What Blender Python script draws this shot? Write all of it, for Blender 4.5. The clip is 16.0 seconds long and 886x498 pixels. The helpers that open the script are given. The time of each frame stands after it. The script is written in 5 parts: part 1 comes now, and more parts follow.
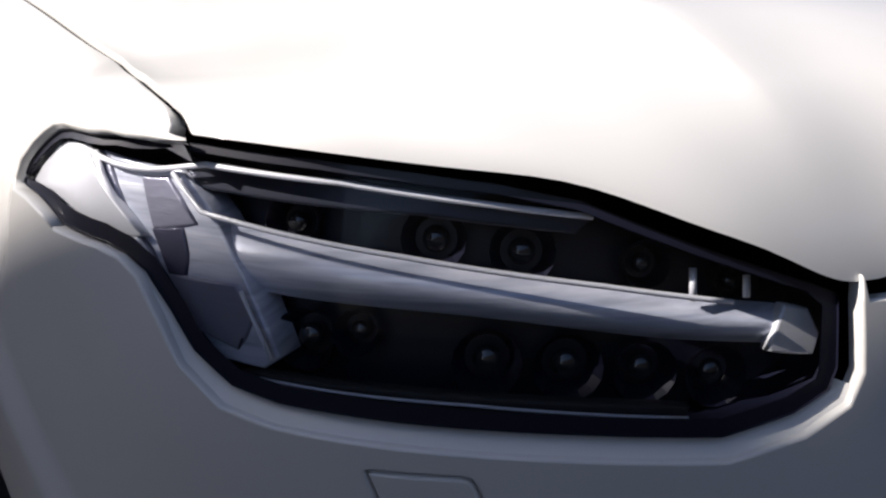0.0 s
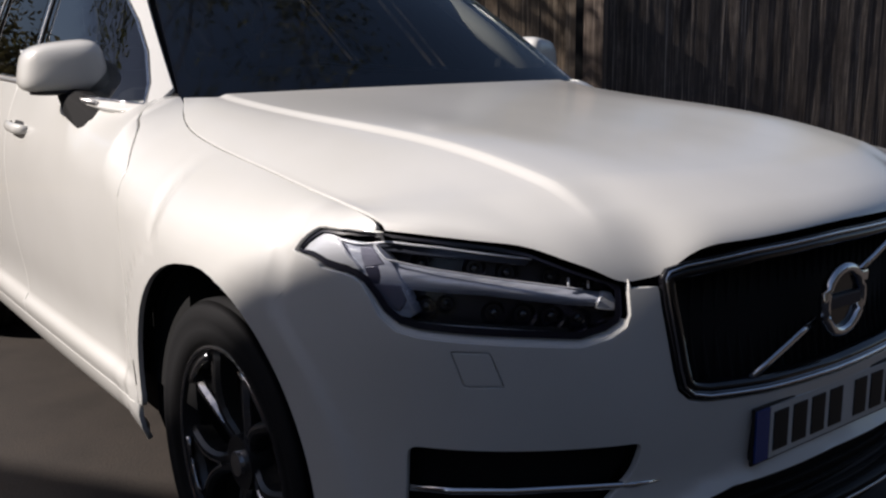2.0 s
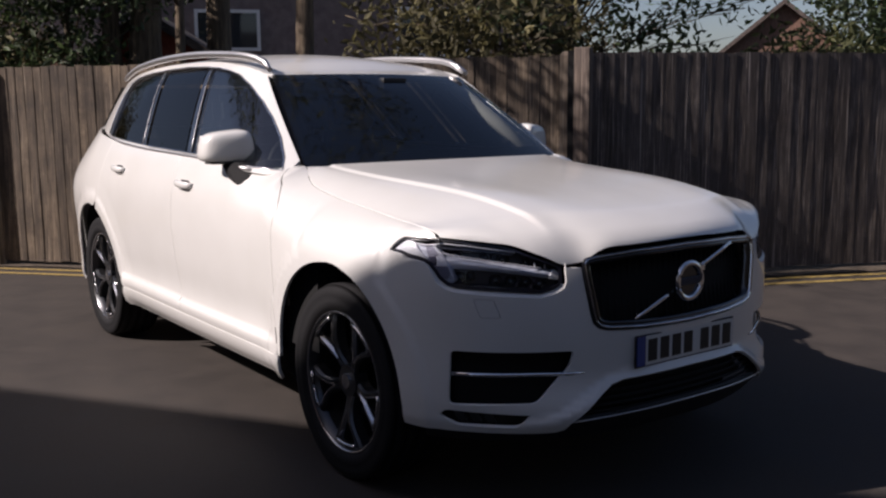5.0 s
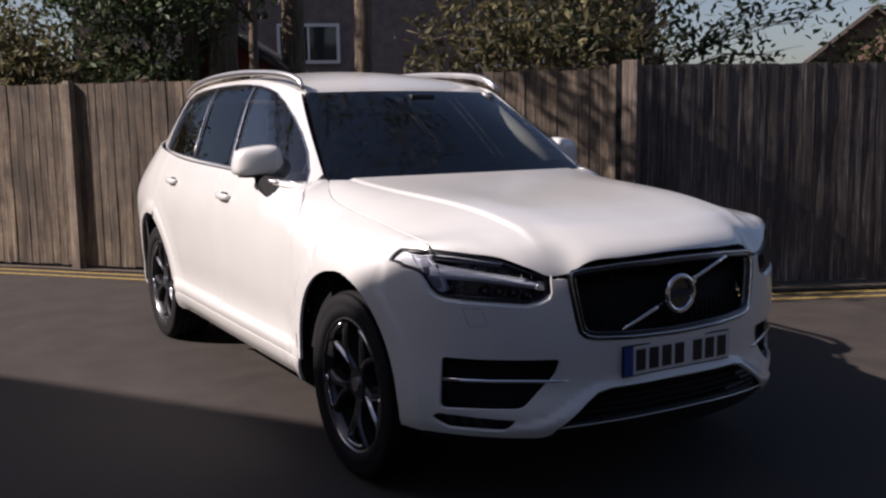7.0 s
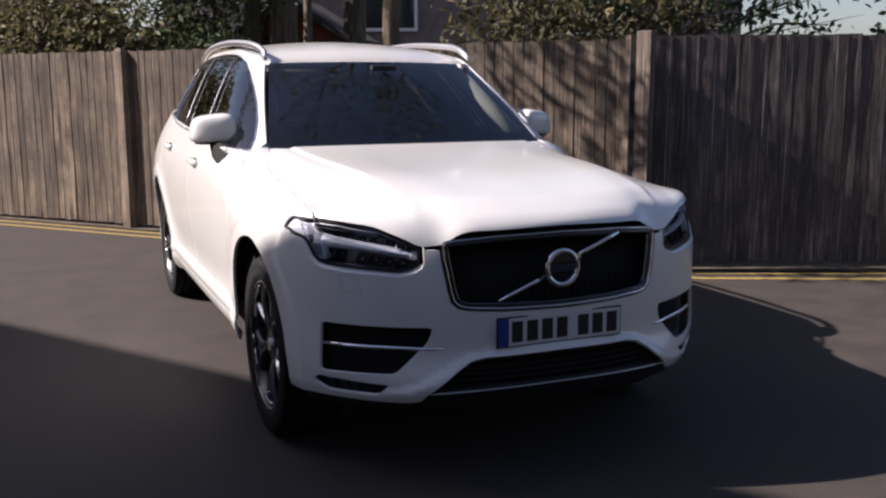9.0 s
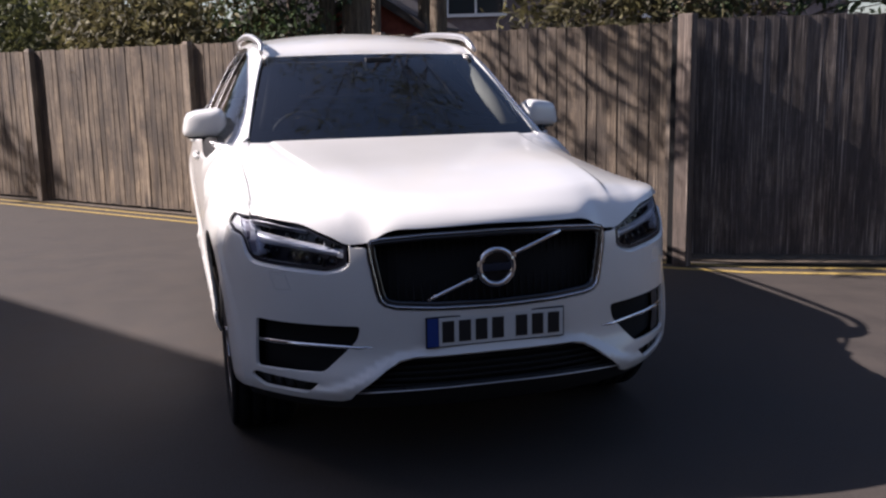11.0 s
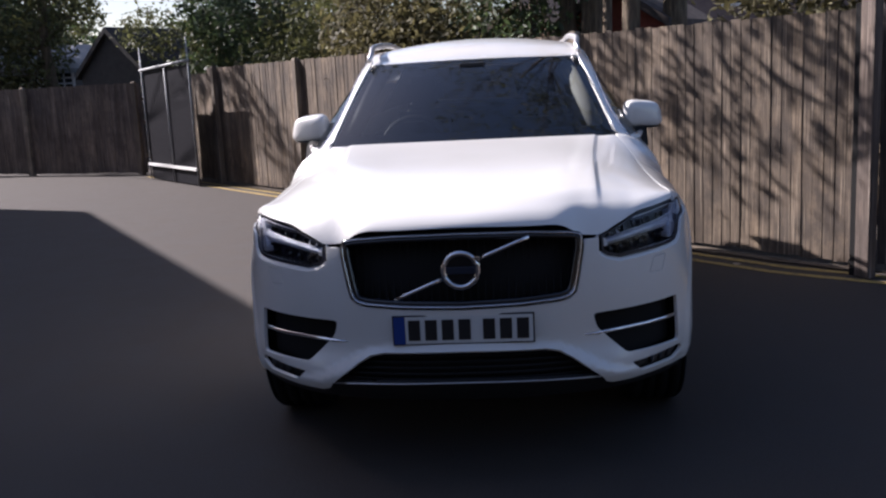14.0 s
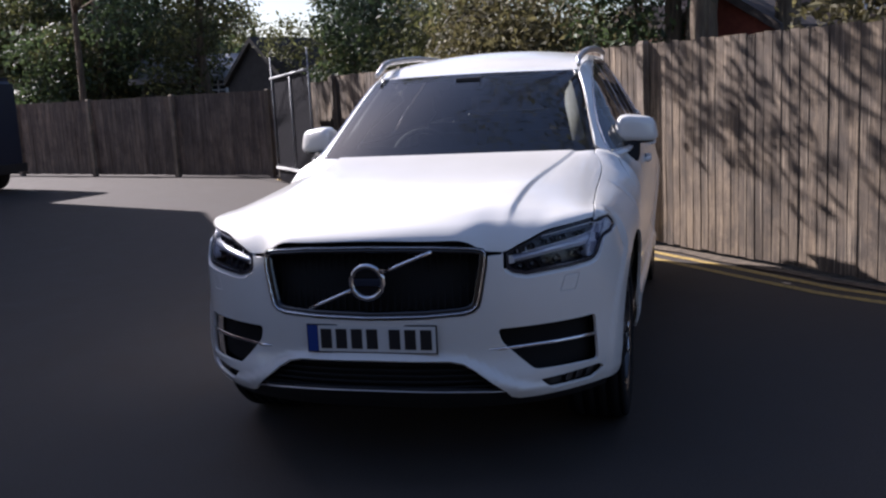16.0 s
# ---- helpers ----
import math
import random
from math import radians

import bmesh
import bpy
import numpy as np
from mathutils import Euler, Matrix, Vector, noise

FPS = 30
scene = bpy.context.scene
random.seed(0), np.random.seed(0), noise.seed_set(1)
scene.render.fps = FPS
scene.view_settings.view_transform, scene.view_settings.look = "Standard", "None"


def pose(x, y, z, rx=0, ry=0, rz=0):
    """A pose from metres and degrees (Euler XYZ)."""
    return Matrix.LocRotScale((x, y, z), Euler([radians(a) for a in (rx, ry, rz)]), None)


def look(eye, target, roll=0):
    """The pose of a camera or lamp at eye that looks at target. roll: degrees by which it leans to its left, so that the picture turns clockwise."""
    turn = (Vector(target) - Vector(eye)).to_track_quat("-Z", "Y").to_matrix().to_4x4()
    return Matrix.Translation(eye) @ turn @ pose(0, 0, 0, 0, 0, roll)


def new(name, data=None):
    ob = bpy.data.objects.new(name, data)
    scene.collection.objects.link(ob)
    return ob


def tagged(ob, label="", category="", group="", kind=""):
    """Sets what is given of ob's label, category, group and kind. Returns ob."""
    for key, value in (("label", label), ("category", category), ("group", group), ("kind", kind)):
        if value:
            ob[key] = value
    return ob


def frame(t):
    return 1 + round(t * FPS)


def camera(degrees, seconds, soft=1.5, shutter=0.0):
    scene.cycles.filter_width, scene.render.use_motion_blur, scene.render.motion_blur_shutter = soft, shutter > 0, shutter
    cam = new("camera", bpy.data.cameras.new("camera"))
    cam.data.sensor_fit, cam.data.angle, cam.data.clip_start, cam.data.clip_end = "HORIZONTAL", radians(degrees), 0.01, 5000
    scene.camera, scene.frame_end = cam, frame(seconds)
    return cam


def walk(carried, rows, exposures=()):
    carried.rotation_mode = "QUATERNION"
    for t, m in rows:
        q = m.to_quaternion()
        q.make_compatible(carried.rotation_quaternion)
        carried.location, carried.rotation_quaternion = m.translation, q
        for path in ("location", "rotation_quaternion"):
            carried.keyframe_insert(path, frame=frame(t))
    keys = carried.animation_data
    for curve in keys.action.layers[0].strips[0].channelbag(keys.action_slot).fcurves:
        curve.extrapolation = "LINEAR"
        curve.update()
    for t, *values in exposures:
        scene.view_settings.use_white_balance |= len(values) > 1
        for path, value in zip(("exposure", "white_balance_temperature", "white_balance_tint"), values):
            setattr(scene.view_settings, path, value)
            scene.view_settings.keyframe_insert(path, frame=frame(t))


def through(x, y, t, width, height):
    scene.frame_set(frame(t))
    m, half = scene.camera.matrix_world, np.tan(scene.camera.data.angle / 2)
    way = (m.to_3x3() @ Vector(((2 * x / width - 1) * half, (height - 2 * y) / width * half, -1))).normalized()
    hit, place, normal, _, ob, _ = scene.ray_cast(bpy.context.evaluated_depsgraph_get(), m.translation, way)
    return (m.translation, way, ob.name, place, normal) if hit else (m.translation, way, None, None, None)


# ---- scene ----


cam = camera(50.1, 16.0, soft=2.3)
PATH = [
    (0.0, -1.023, -0.170, 1.093, -35.08, -17.83, 0.83),
    (0.5, -1.084, -0.246, 1.095, -35.90, -14.80, 0.44),
    (1.0, -1.243, -0.364, 1.133, -37.77, -13.66, -0.10),
    (1.5, -1.391, -0.609, 1.238, -37.17, -13.88, 2.26),
    (2.0, -1.691, -0.933, 1.289, -36.95, -12.08, 0.74),
    (2.5, -1.977, -1.229, 1.310, -36.68, -10.66, -1.12),
    (3.0, -2.243, -1.485, 1.350, -37.10, -9.84, 0.17),
    (3.5, -2.451, -1.735, 1.371, -36.12, -9.54, -0.23),
    (4.0, -2.641, -1.907, 1.390, -36.36, -8.67, 0.32),
    (6.5, -2.588, -2.356, 1.419, -33.48, -8.41, 0.86),
    (7.0, -2.443, -2.449, 1.434, -30.47, -7.84, 0.75),
    (7.5, -2.282, -2.578, 1.429, -28.38, -7.85, 2.20),
    (8.0, -2.119, -2.756, 1.443, -26.83, -8.56, 1.08),
    (8.5, -1.962, -2.839, 1.435, -24.97, -9.42, 2.54),
    (9.0, -1.741, -2.912, 1.448, -23.35, -9.72, 0.16),
    (11.5, -0.884, -3.128, 1.481, -12.94, -10.46, 1.78),
    (12.0, -0.662, -3.187, 1.474, -9.26, -10.27, 1.80),
    (12.5, -0.453, -3.257, 1.487, -6.28, -10.82, 1.97),
    (13.0, -0.240, -3.280, 1.475, -1.97, -10.26, 3.10),
    (13.5, -0.032, -3.287, 1.492, 0.69, -10.00, 3.34),
    (14.0, 0.205, -3.336, 1.489, 3.99, -10.27, 2.80),
    (14.5, 0.389, -3.317, 1.493, 6.00, -10.26, 3.23),
    (15.0, 0.627, -3.286, 1.493, 8.09, -10.40, 2.91),
    (15.5, 0.857, -3.258, 1.502, 10.30, -9.87, 2.93),
    (16.0, 1.181, -3.292, 1.499, 14.32, -9.53, 2.89),
]
walk(cam, [(t, pose(x, y, z, 90 + pitch, roll, yaw)) for t, x, y, z, yaw, pitch, roll in PATH],
     [(t, e, k, n) for t, e, k, n in ((0, 0.74, 6300, 16), (0.7, 0.45, 6300, 15), (1.5, -0.04, 6300, 14), (2, 0.05, 6350, 16), (3.5, 0.14, 6350, 21), (7, 0.30, 6350, 23), (8, 0.49, 6350, 23), (9, 0.83, 6300, 23), (12, 1.00, 6150, 23), (16, 1.17, 5900, 22))])

# ---- light: a clear day, the sun low on the car's right and a little behind it ----
SUN_WAY = Vector((1.26, -0.53, -1.0)).normalized()
world = bpy.data.worlds.new("sky")
scene.world = world
world.use_nodes = True
wn = world.node_tree.nodes
sky = wn.new("ShaderNodeTexSky")
sky.sky_type, sky.sun_disc = "NISHITA", False
sky.sun_elevation = math.asin(-SUN_WAY.z)
sky.sun_rotation = math.atan2(-SUN_WAY.x, -SUN_WAY.y)
sky.air_density, sky.dust_density = 1.0, 1.4
wn["Background"].inputs["Strength"].default_value = 0.069
world.node_tree.links.new(sky.outputs[0], wn["Background"].inputs["Color"])
sun = new("sun", bpy.data.lights.new("sun", "SUN"))
sun.data.energy, sun.data.angle, sun.data.color = 5.3, radians(0.55), (1.0, 0.93, 0.82)
sun.matrix_world = look(Vector((0, 0, 30)) - SUN_WAY * 5, Vector((0, 0, 30)))


# ---- materials ----
def material(name, colour, rough=0.5, metal=0.0, coat=0.0, build=None, gloss=0.5):
    m = bpy.data.materials.new(name)
    m.use_nodes = True
    b = m.node_tree.nodes["Principled BSDF"]
    b.inputs["Base Color"].default_value = (*colour, 1)
    b.inputs["Roughness"].default_value = rough
    b.inputs["Metallic"].default_value = metal
    b.inputs["Coat Weight"].default_value = coat
    b.inputs["Specular IOR Level"].default_value = gloss
    b.inputs["Coat Roughness"].default_value = 0.04
    if build:
        build(m.node_tree, b)
    return m


def node(tree, kind, **inputs):
    n = tree.nodes.new(kind)
    for key, value in inputs.items():
        n.inputs[key.replace("_", " ")].default_value = value
    return n


def ramp(tree, source, stops):
    r = tree.nodes.new("ShaderNodeValToRGB")
    while len(r.color_ramp.elements) < len(stops):
        r.color_ramp.elements.new(0.5)
    for e, (at, colour) in zip(r.color_ramp.elements, stops):
        e.position, e.color = at, (*colour, 1)
    tree.links.new(source, r.inputs[0])
    return r.outputs[0]


def coords(tree, scale=(1, 1, 1), space="Object"):
    c = tree.nodes.new("ShaderNodeTexCoord")
    m = tree.nodes.new("ShaderNodeMapping")
    m.inputs["Scale"].default_value = scale
    tree.links.new(c.outputs[space], m.inputs[0])
    return m.outputs[0]


def noise_of(tree, where, scale, detail=4.0, rough=0.55):
    n = node(tree, "ShaderNodeTexNoise", Scale=scale, Detail=detail, Roughness=rough)
    tree.links.new(where, n.inputs["Vector"])
    return n.outputs[0]


def mixed(tree, fac, a, b, mode="MIX"):
    n = tree.nodes.new("ShaderNodeMix")
    n.data_type, n.blend_type = "RGBA", mode
    for key, value in ((0, fac), (6, a), (7, b)):
        if isinstance(value, (tuple, float, int)):
            n.inputs[key].default_value = (*value, 1) if isinstance(value, tuple) else value
        else:
            tree.links.new(value, n.inputs[key])
    return n.outputs[2]


def bump(tree, b, height, strength, distance=0.01):
    n = node(tree, "ShaderNodeBump", Strength=strength, Distance=distance)
    tree.links.new(height, n.inputs["Height"])
    tree.links.new(n.outputs[0], b.inputs["Normal"])


def paint_nodes(tree, b):
    w = coords(tree)
    dust = noise_of(tree, w, 3.0, 5)
    tree.links.new(ramp(tree, dust, [(0.35, (0.70, 0.695, 0.665)), (0.7, (0.74, 0.735, 0.71))]), b.inputs["Base Color"])
    b.inputs["Coat Roughness"].default_value = 0.13
    fine = noise_of(tree, w, 900.0, 2)
    bump(tree, b, fine, 0.02, 0.001)


def asphalt_nodes(tree, b):
    w = coords(tree)
    big, mid, grit = noise_of(tree, w, 0.45, 5), noise_of(tree, w, 3.2, 6, 0.65), noise_of(tree, w, 160.0, 2)
    a = ramp(tree, big, [(0.30, (0.0310, 0.0250, 0.0211)), (0.70, (0.0485, 0.0386, 0.0314))])
    c = mixed(tree, 0.70, a, ramp(tree, mid, [(0.36, (0.0217, 0.0179, 0.0152)), (0.52, (0.0410, 0.0331, 0.0275)), (0.66, (0.0571, 0.0450, 0.0358))]))
    c = mixed(tree, 0.48, c, ramp(tree, grit, [(0.35, (0.0137, 0.0115, 0.0104)), (0.68, (0.0776, 0.0624, 0.0515))]))
    tree.links.new(c, b.inputs["Base Color"])
    rr = ramp(tree, mid, [(0.3, (0.78,) * 3), (0.7, (0.95,) * 3)])
    tree.links.new(rr, b.inputs["Roughness"])
    bump(tree, b, grit, 0.5, 0.004)


def shift_by(tree, scale, info):
    """Object coordinates, moved by a chance step for each object."""
    add = tree.nodes.new("ShaderNodeVectorMath")
    add.operation = "ADD"
    k = tree.nodes.new("ShaderNodeVectorMath")
    k.operation = "SCALE"
    k.inputs[0].default_value = (71.0, 23.0, 19.0)
    tree.links.new(info.outputs["Random"], k.inputs["Scale"])
    tree.links.new(coords(tree, scale), add.inputs[0])
    tree.links.new(k.outputs[0], add.inputs[1])
    return add.outputs[0]


def wood_nodes(low, mid, high, stain_shade):
    def nodes(tree, b):
        w = coords(tree, (11, 11, 0.5))
        info = tree.nodes.new("ShaderNodeObjectInfo")
        shift = tree.nodes.new("ShaderNodeVectorMath")
        shift.operation = "ADD"
        tree.links.new(w, shift.inputs[0])
        k = tree.nodes.new("ShaderNodeVectorMath")
        k.operation = "SCALE"
        k.inputs[0].default_value = (37.0, 11.0, 53.0)
        tree.links.new(info.outputs["Random"], k.inputs["Scale"])
        tree.links.new(k.outputs[0], shift.inputs[1])
        grain = noise_of(tree, shift.outputs[0], 5.0, 6, 0.7)
        c = ramp(tree, grain, [(0.28, low), (0.5, mid), (0.74, high)])
        tone = ramp(tree, info.outputs["Random"], [(0.0, (0.62, 0.59, 0.57)), (0.5, (0.90, 0.87, 0.84)), (1.0, (1.18, 1.12, 1.04))])
        c = mixed(tree, 1.0, c, tone, "MULTIPLY")
        # weather stains that run on from board to board, partly painted dappled tree shade
        place = tree.nodes.new("ShaderNodeNewGeometry").outputs["Position"]
        spots = noise_of(tree, place, 2.1, 8, 0.74)
        c = mixed(tree, ramp(tree, spots, [(0.40, (0.0,) * 3), (0.62, (0.92,) * 3)]), c, stain_shade)
        pale = noise_of(tree, shift_by(tree, (26, 26, 0.35), info), 3.0, 3, 0.6)
        c = mixed(tree, ramp(tree, pale, [(0.58, (0.0,) * 3), (0.70, (0.75,) * 3)]), c, tuple(1.12 * v for v in high))
        # long runs of rain, darker and paler
        tall = tree.nodes.new("ShaderNodeVectorMath")
        tall.operation = "MULTIPLY"
        tall.inputs[1].default_value = (4.6, 4.6, 0.60)
        tree.links.new(place, tall.inputs[0])
        runs = noise_of(tree, tall.outputs[0], 1.6, 6, 0.7)
        c = mixed(tree, 0.85, c, ramp(tree, runs, [(0.33, (0.42, 0.38, 0.34)), (0.50, (0.90, 0.87, 0.82)), (0.66, (1.30, 1.26, 1.18))]), "MULTIPLY")
        fine = noise_of(tree, coords(tree, (42, 42, 2.2)), 3.0, 5, 0.75)
        c = mixed(tree, 0.55, c, ramp(tree, fine, [(0.30, (0.50, 0.48, 0.46)), (0.50, (0.95, 0.94, 0.93)), (0.70, (1.35, 1.32, 1.28))]), "MULTIPLY")
        tree.links.new(c, b.inputs["Base Color"])
        bump(tree, b, fine, 0.6, 0.004)
    return nodes


def mottled(low, high, scale, bump_by=0.3, detail=5):
    def nodes(tree, b):
        n = noise_of(tree, coords(tree), scale, detail, 0.65)
        tree.links.new(ramp(tree, n, [(0.32, low), (0.70, high)]), b.inputs["Base Color"])
        bump(tree, b, n, bump_by, 0.01)
    return nodes


def leaf_nodes(low, high, through=0.35):
    def nodes(tree, b):
        g = tree.nodes.new("ShaderNodeNewGeometry")
        c = ramp(tree, g.outputs["Random Per Island"], [(0.0, low), (0.75, high), (1.0, tuple(min(1, v * 1.7) for v in high))])
        tree.links.new(c, b.inputs["Base Color"])
        t = tree.nodes.new("ShaderNodeBsdfTranslucent")
        tree.links.new(c, t.inputs[0])
        mix = tree.nodes.new("ShaderNodeMixShader")
        mix.inputs[0].default_value = through
        tree.links.new(b.outputs[0], mix.inputs[1])
        tree.links.new(t.outputs[0], mix.inputs[2])
        tree.links.new(mix.outputs[0], tree.nodes["Material Output"].inputs[0])
    return nodes


def sheet_glass(name, tint, ior=1.5, rough=0.0):
    """A thin pane: what lies behind, tinted, under a Fresnel gloss."""
    m = bpy.data.materials.new(name)
    m.use_nodes = True
    t = m.node_tree
    t.nodes.remove(t.nodes["Principled BSDF"])
    clear, gloss, mix = t.nodes.new("ShaderNodeBsdfTransparent"), t.nodes.new("ShaderNodeBsdfGlossy"), t.nodes.new("ShaderNodeMixShader")
    clear.inputs[0].default_value = (*tint, 1)
    gloss.inputs["Roughness"].default_value = rough
    f = node(t, "ShaderNodeFresnel", IOR=ior)
    t.links.new(f.outputs[0], mix.inputs[0])
    t.links.new(clear.outputs[0], mix.inputs[1])
    t.links.new(gloss.outputs[0], mix.inputs[2])
    t.links.new(mix.outputs[0], t.nodes["Material Output"].inputs[0])
    return m


PAINT = material("white_paint", (0.8, 0.79, 0.76), 0.38, 0, 1.0, paint_nodes)
CHROME = material("chrome", (0.80, 0.80, 0.82), 0.10, 1.0)
SATIN = material("satin_metal", (0.58, 0.57, 0.57), 0.38, 1.0)
GLOSS_BLACK = material("gloss_black", (0.006, 0.006, 0.008), 0.12, 0, 0.6)
BLACK = material("black_plastic", (0.010, 0.010, 0.011), 0.55, 0, 0, lambda t, b: bump(t, b, noise_of(t, coords(t), 700.0, 2), 0.1, 0.001))
# near-black, puts the darkness of hollows and gaps into the colour
DEEP = material("hollow_shade", (0.0025, 0.0025, 0.003), 0.9)
RUBBER = material("rubber", (0.011, 0.011, 0.012), 0.75, 0, 0, lambda t, b: bump(t, b, noise_of(t, coords(t), 240.0, 3), 0.15, 0.002), 0.2)
ALLOY = material("dark_alloy", (0.075, 0.077, 0.082), 0.32, 0.8)
ALLOY_CUT = material("cut_alloy", (0.58, 0.58, 0.60), 0.22, 1.0)
DISC = material("brake_disc", (0.25, 0.25, 0.26), 0.35, 1.0)
REFLECTOR = material("silver_reflector", (0.80, 0.81, 0.84), 0.30, 0.25, 0.6)
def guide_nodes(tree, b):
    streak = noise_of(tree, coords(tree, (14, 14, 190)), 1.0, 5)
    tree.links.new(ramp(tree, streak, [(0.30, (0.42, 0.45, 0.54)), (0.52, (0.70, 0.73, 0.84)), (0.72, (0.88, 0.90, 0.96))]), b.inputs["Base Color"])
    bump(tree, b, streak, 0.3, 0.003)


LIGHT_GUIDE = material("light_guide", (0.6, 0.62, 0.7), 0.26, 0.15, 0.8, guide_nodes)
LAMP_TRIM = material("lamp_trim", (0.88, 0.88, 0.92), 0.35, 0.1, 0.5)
# greyer and darker guide tones, for shade painted on the lamp's head
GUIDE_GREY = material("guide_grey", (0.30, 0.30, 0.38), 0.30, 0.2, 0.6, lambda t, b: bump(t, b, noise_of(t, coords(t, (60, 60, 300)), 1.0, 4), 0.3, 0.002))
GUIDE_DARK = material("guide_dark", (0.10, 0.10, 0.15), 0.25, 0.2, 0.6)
LAMP_BLACK = material("lamp_black", (0.007, 0.008, 0.020), 0.4, 0, 0.2)
LENS_BEAD = material("lens_bead", (0.030, 0.032, 0.036), 0.08, 0.3, 1.0)
SCREEN_GLASS = sheet_glass("screen_glass", (0.20, 0.22, 0.225), 2.1, 0.06)
SIDE_GLASS = sheet_glass("side_glass", (0.26, 0.30, 0.30), 2.5)
DARK_GLASS = sheet_glass("privacy_glass", (0.045, 0.045, 0.045), 1.28)
LAMP_GLASS = sheet_glass("lamp_cover", (0.92, 0.94, 0.97), 1.25)
MIRROR = material("mirror", (0.9, 0.9, 0.9), 0.01, 1.0)
TRIM_DARK = material("dark_trim", (0.020, 0.020, 0.022), 0.6, 0, 0, mottled((0.016, 0.016, 0.018), (0.026, 0.026, 0.028), 40, 0.1))
TRIM_PALE = material("pale_trim", (0.72, 0.70, 0.62), 0.8, 0, 0, mottled((0.66, 0.64, 0.56), (0.76, 0.74, 0.66), 60, 0.1))
LEATHER = material("leather", (0.03, 0.029, 0.028), 0.5, 0, 0, mottled((0.022, 0.021, 0.02), (0.038, 0.036, 0.034), 90, 0.3))
PLATE_WHITE = material("plate_white", (0.62, 0.63, 0.62), 0.4, 0, 0.3)
PLATE_BLUE = material("plate_blue", (0.012, 0.045, 0.23), 0.4, 0, 0.3)
PLATE_INK = material("plate_ink", (0.012, 0.012, 0.014), 0.5)
ASPHALT = material("asphalt", (0.06, 0.055, 0.05), 0.9, 0, 0, asphalt_nodes)
YELLOW = material("road_yellow", (0.42, 0.28, 0.045), 0.8, 0, 0, mottled((0.16, 0.12, 0.06), (0.46, 0.32, 0.07), 22, 0.2))
DIRT = material("verge_dirt", (0.09, 0.07, 0.05), 0.95, 0, 0, mottled((0.045, 0.035, 0.025), (0.13, 0.10, 0.07), 14, 0.7))
WOOD = material("weathered_wood", (0.25, 0.22, 0.18), 0.9, 0, 0, wood_nodes((0.056, 0.045, 0.036), (0.187, 0.153, 0.118), (0.387, 0.324, 0.253), (0.067, 0.055, 0.047)))
WOOD_BROWN = material("brown_fence_wood", (0.15, 0.12, 0.1), 0.9, 0, 0, wood_nodes((0.076, 0.062, 0.054), (0.191, 0.158, 0.136), (0.323, 0.276, 0.246), (0.089, 0.073, 0.066)))
# darker boards, whose pale streaks stand for thin light along board edges
WOOD_DARK = material("dark_fence_wood", (0.05, 0.045, 0.045), 0.85, 0, 0, wood_nodes((0.036, 0.031, 0.031), (0.120, 0.106, 0.102), (0.432, 0.390, 0.360), (0.066, 0.059, 0.061)))
POST = material("post_timber", (0.32, 0.28, 0.22), 0.9, 0, 0, wood_nodes((0.12, 0.100, 0.082), (0.28, 0.240, 0.198), (0.42, 0.37, 0.31), (0.13, 0.108, 0.090)))
def bark_nodes(tree, b):
    n = noise_of(tree, coords(tree, (14, 14, 1.6)), 1.6, 7, 0.7)
    tree.links.new(ramp(tree, n, [(0.32, (0.045, 0.034, 0.024)), (0.52, (0.14, 0.105, 0.070)), (0.72, (0.27, 0.22, 0.14))]), b.inputs["Base Color"])
    bump(tree, b, n, 1.0, 0.03)


BARK = material("bark", (0.12, 0.09, 0.06), 0.95, 0, 0, bark_nodes)
LEAF_OLIVE = material("leaf_olive", (0.07, 0.08, 0.03), 0.6, 0, 0, leaf_nodes((0.040, 0.046, 0.018), (0.125, 0.130, 0.048)))
LEAF_DARK = material("leaf_dark", (0.03, 0.05, 0.02), 0.55, 0, 0, leaf_nodes((0.026, 0.040, 0.018), (0.075, 0.108, 0.042)))
LEAF_BROWN = material("leaf_brown", (0.10, 0.07, 0.04), 0.7, 0, 0, leaf_nodes((0.050, 0.044, 0.022), (0.14, 0.125, 0.055)))
BRICK = material("brick", (0.2, 0.1, 0.07), 0.9, 0, 0, mottled((0.13, 0.075, 0.055), (0.24, 0.14, 0.10), 18, 0.4))
RENDER_GREY = material("wall_render", (0.24, 0.22, 0.20), 0.9, 0, 0, mottled((0.15, 0.115, 0.11), (0.24, 0.19, 0.175), 6, 0.3))
ROOF_TILE = material("roof_tile", (0.09, 0.07, 0.06), 0.85, 0, 0, mottled((0.055, 0.045, 0.04), (0.13, 0.10, 0.085), 9, 0.6))
SHED_RED = material("shed_red", (0.30, 0.07, 0.04), 0.8, 0, 0, mottled((0.20, 0.045, 0.03), (0.34, 0.085, 0.05), 12, 0.4))
CLADDING = material("dark_cladding", (0.03, 0.028, 0.026), 0.85, 0, 0, mottled((0.020, 0.018, 0.017), (0.042, 0.038, 0.034), 8, 0.4))
GATE_BLACK = material("black_gate_paint", (0.012, 0.012, 0.016), 0.6, 0, 0, mottled((0.008, 0.008, 0.011), (0.018, 0.018, 0.023), 20, 0.2), 0.08)
FRAME_WHITE = material("white_frame", (0.75, 0.75, 0.73), 0.5)
PANE = material("window_pane", (0.03, 0.035, 0.04), 0.05, 0, 0.6)
STEEL = material("galvanised_steel", (0.30, 0.31, 0.32), 0.6, 0.6, 0, lambda t, b: bump(t, b, noise_of(t, coords(t), 60.0, 3), 0.1, 0.002))
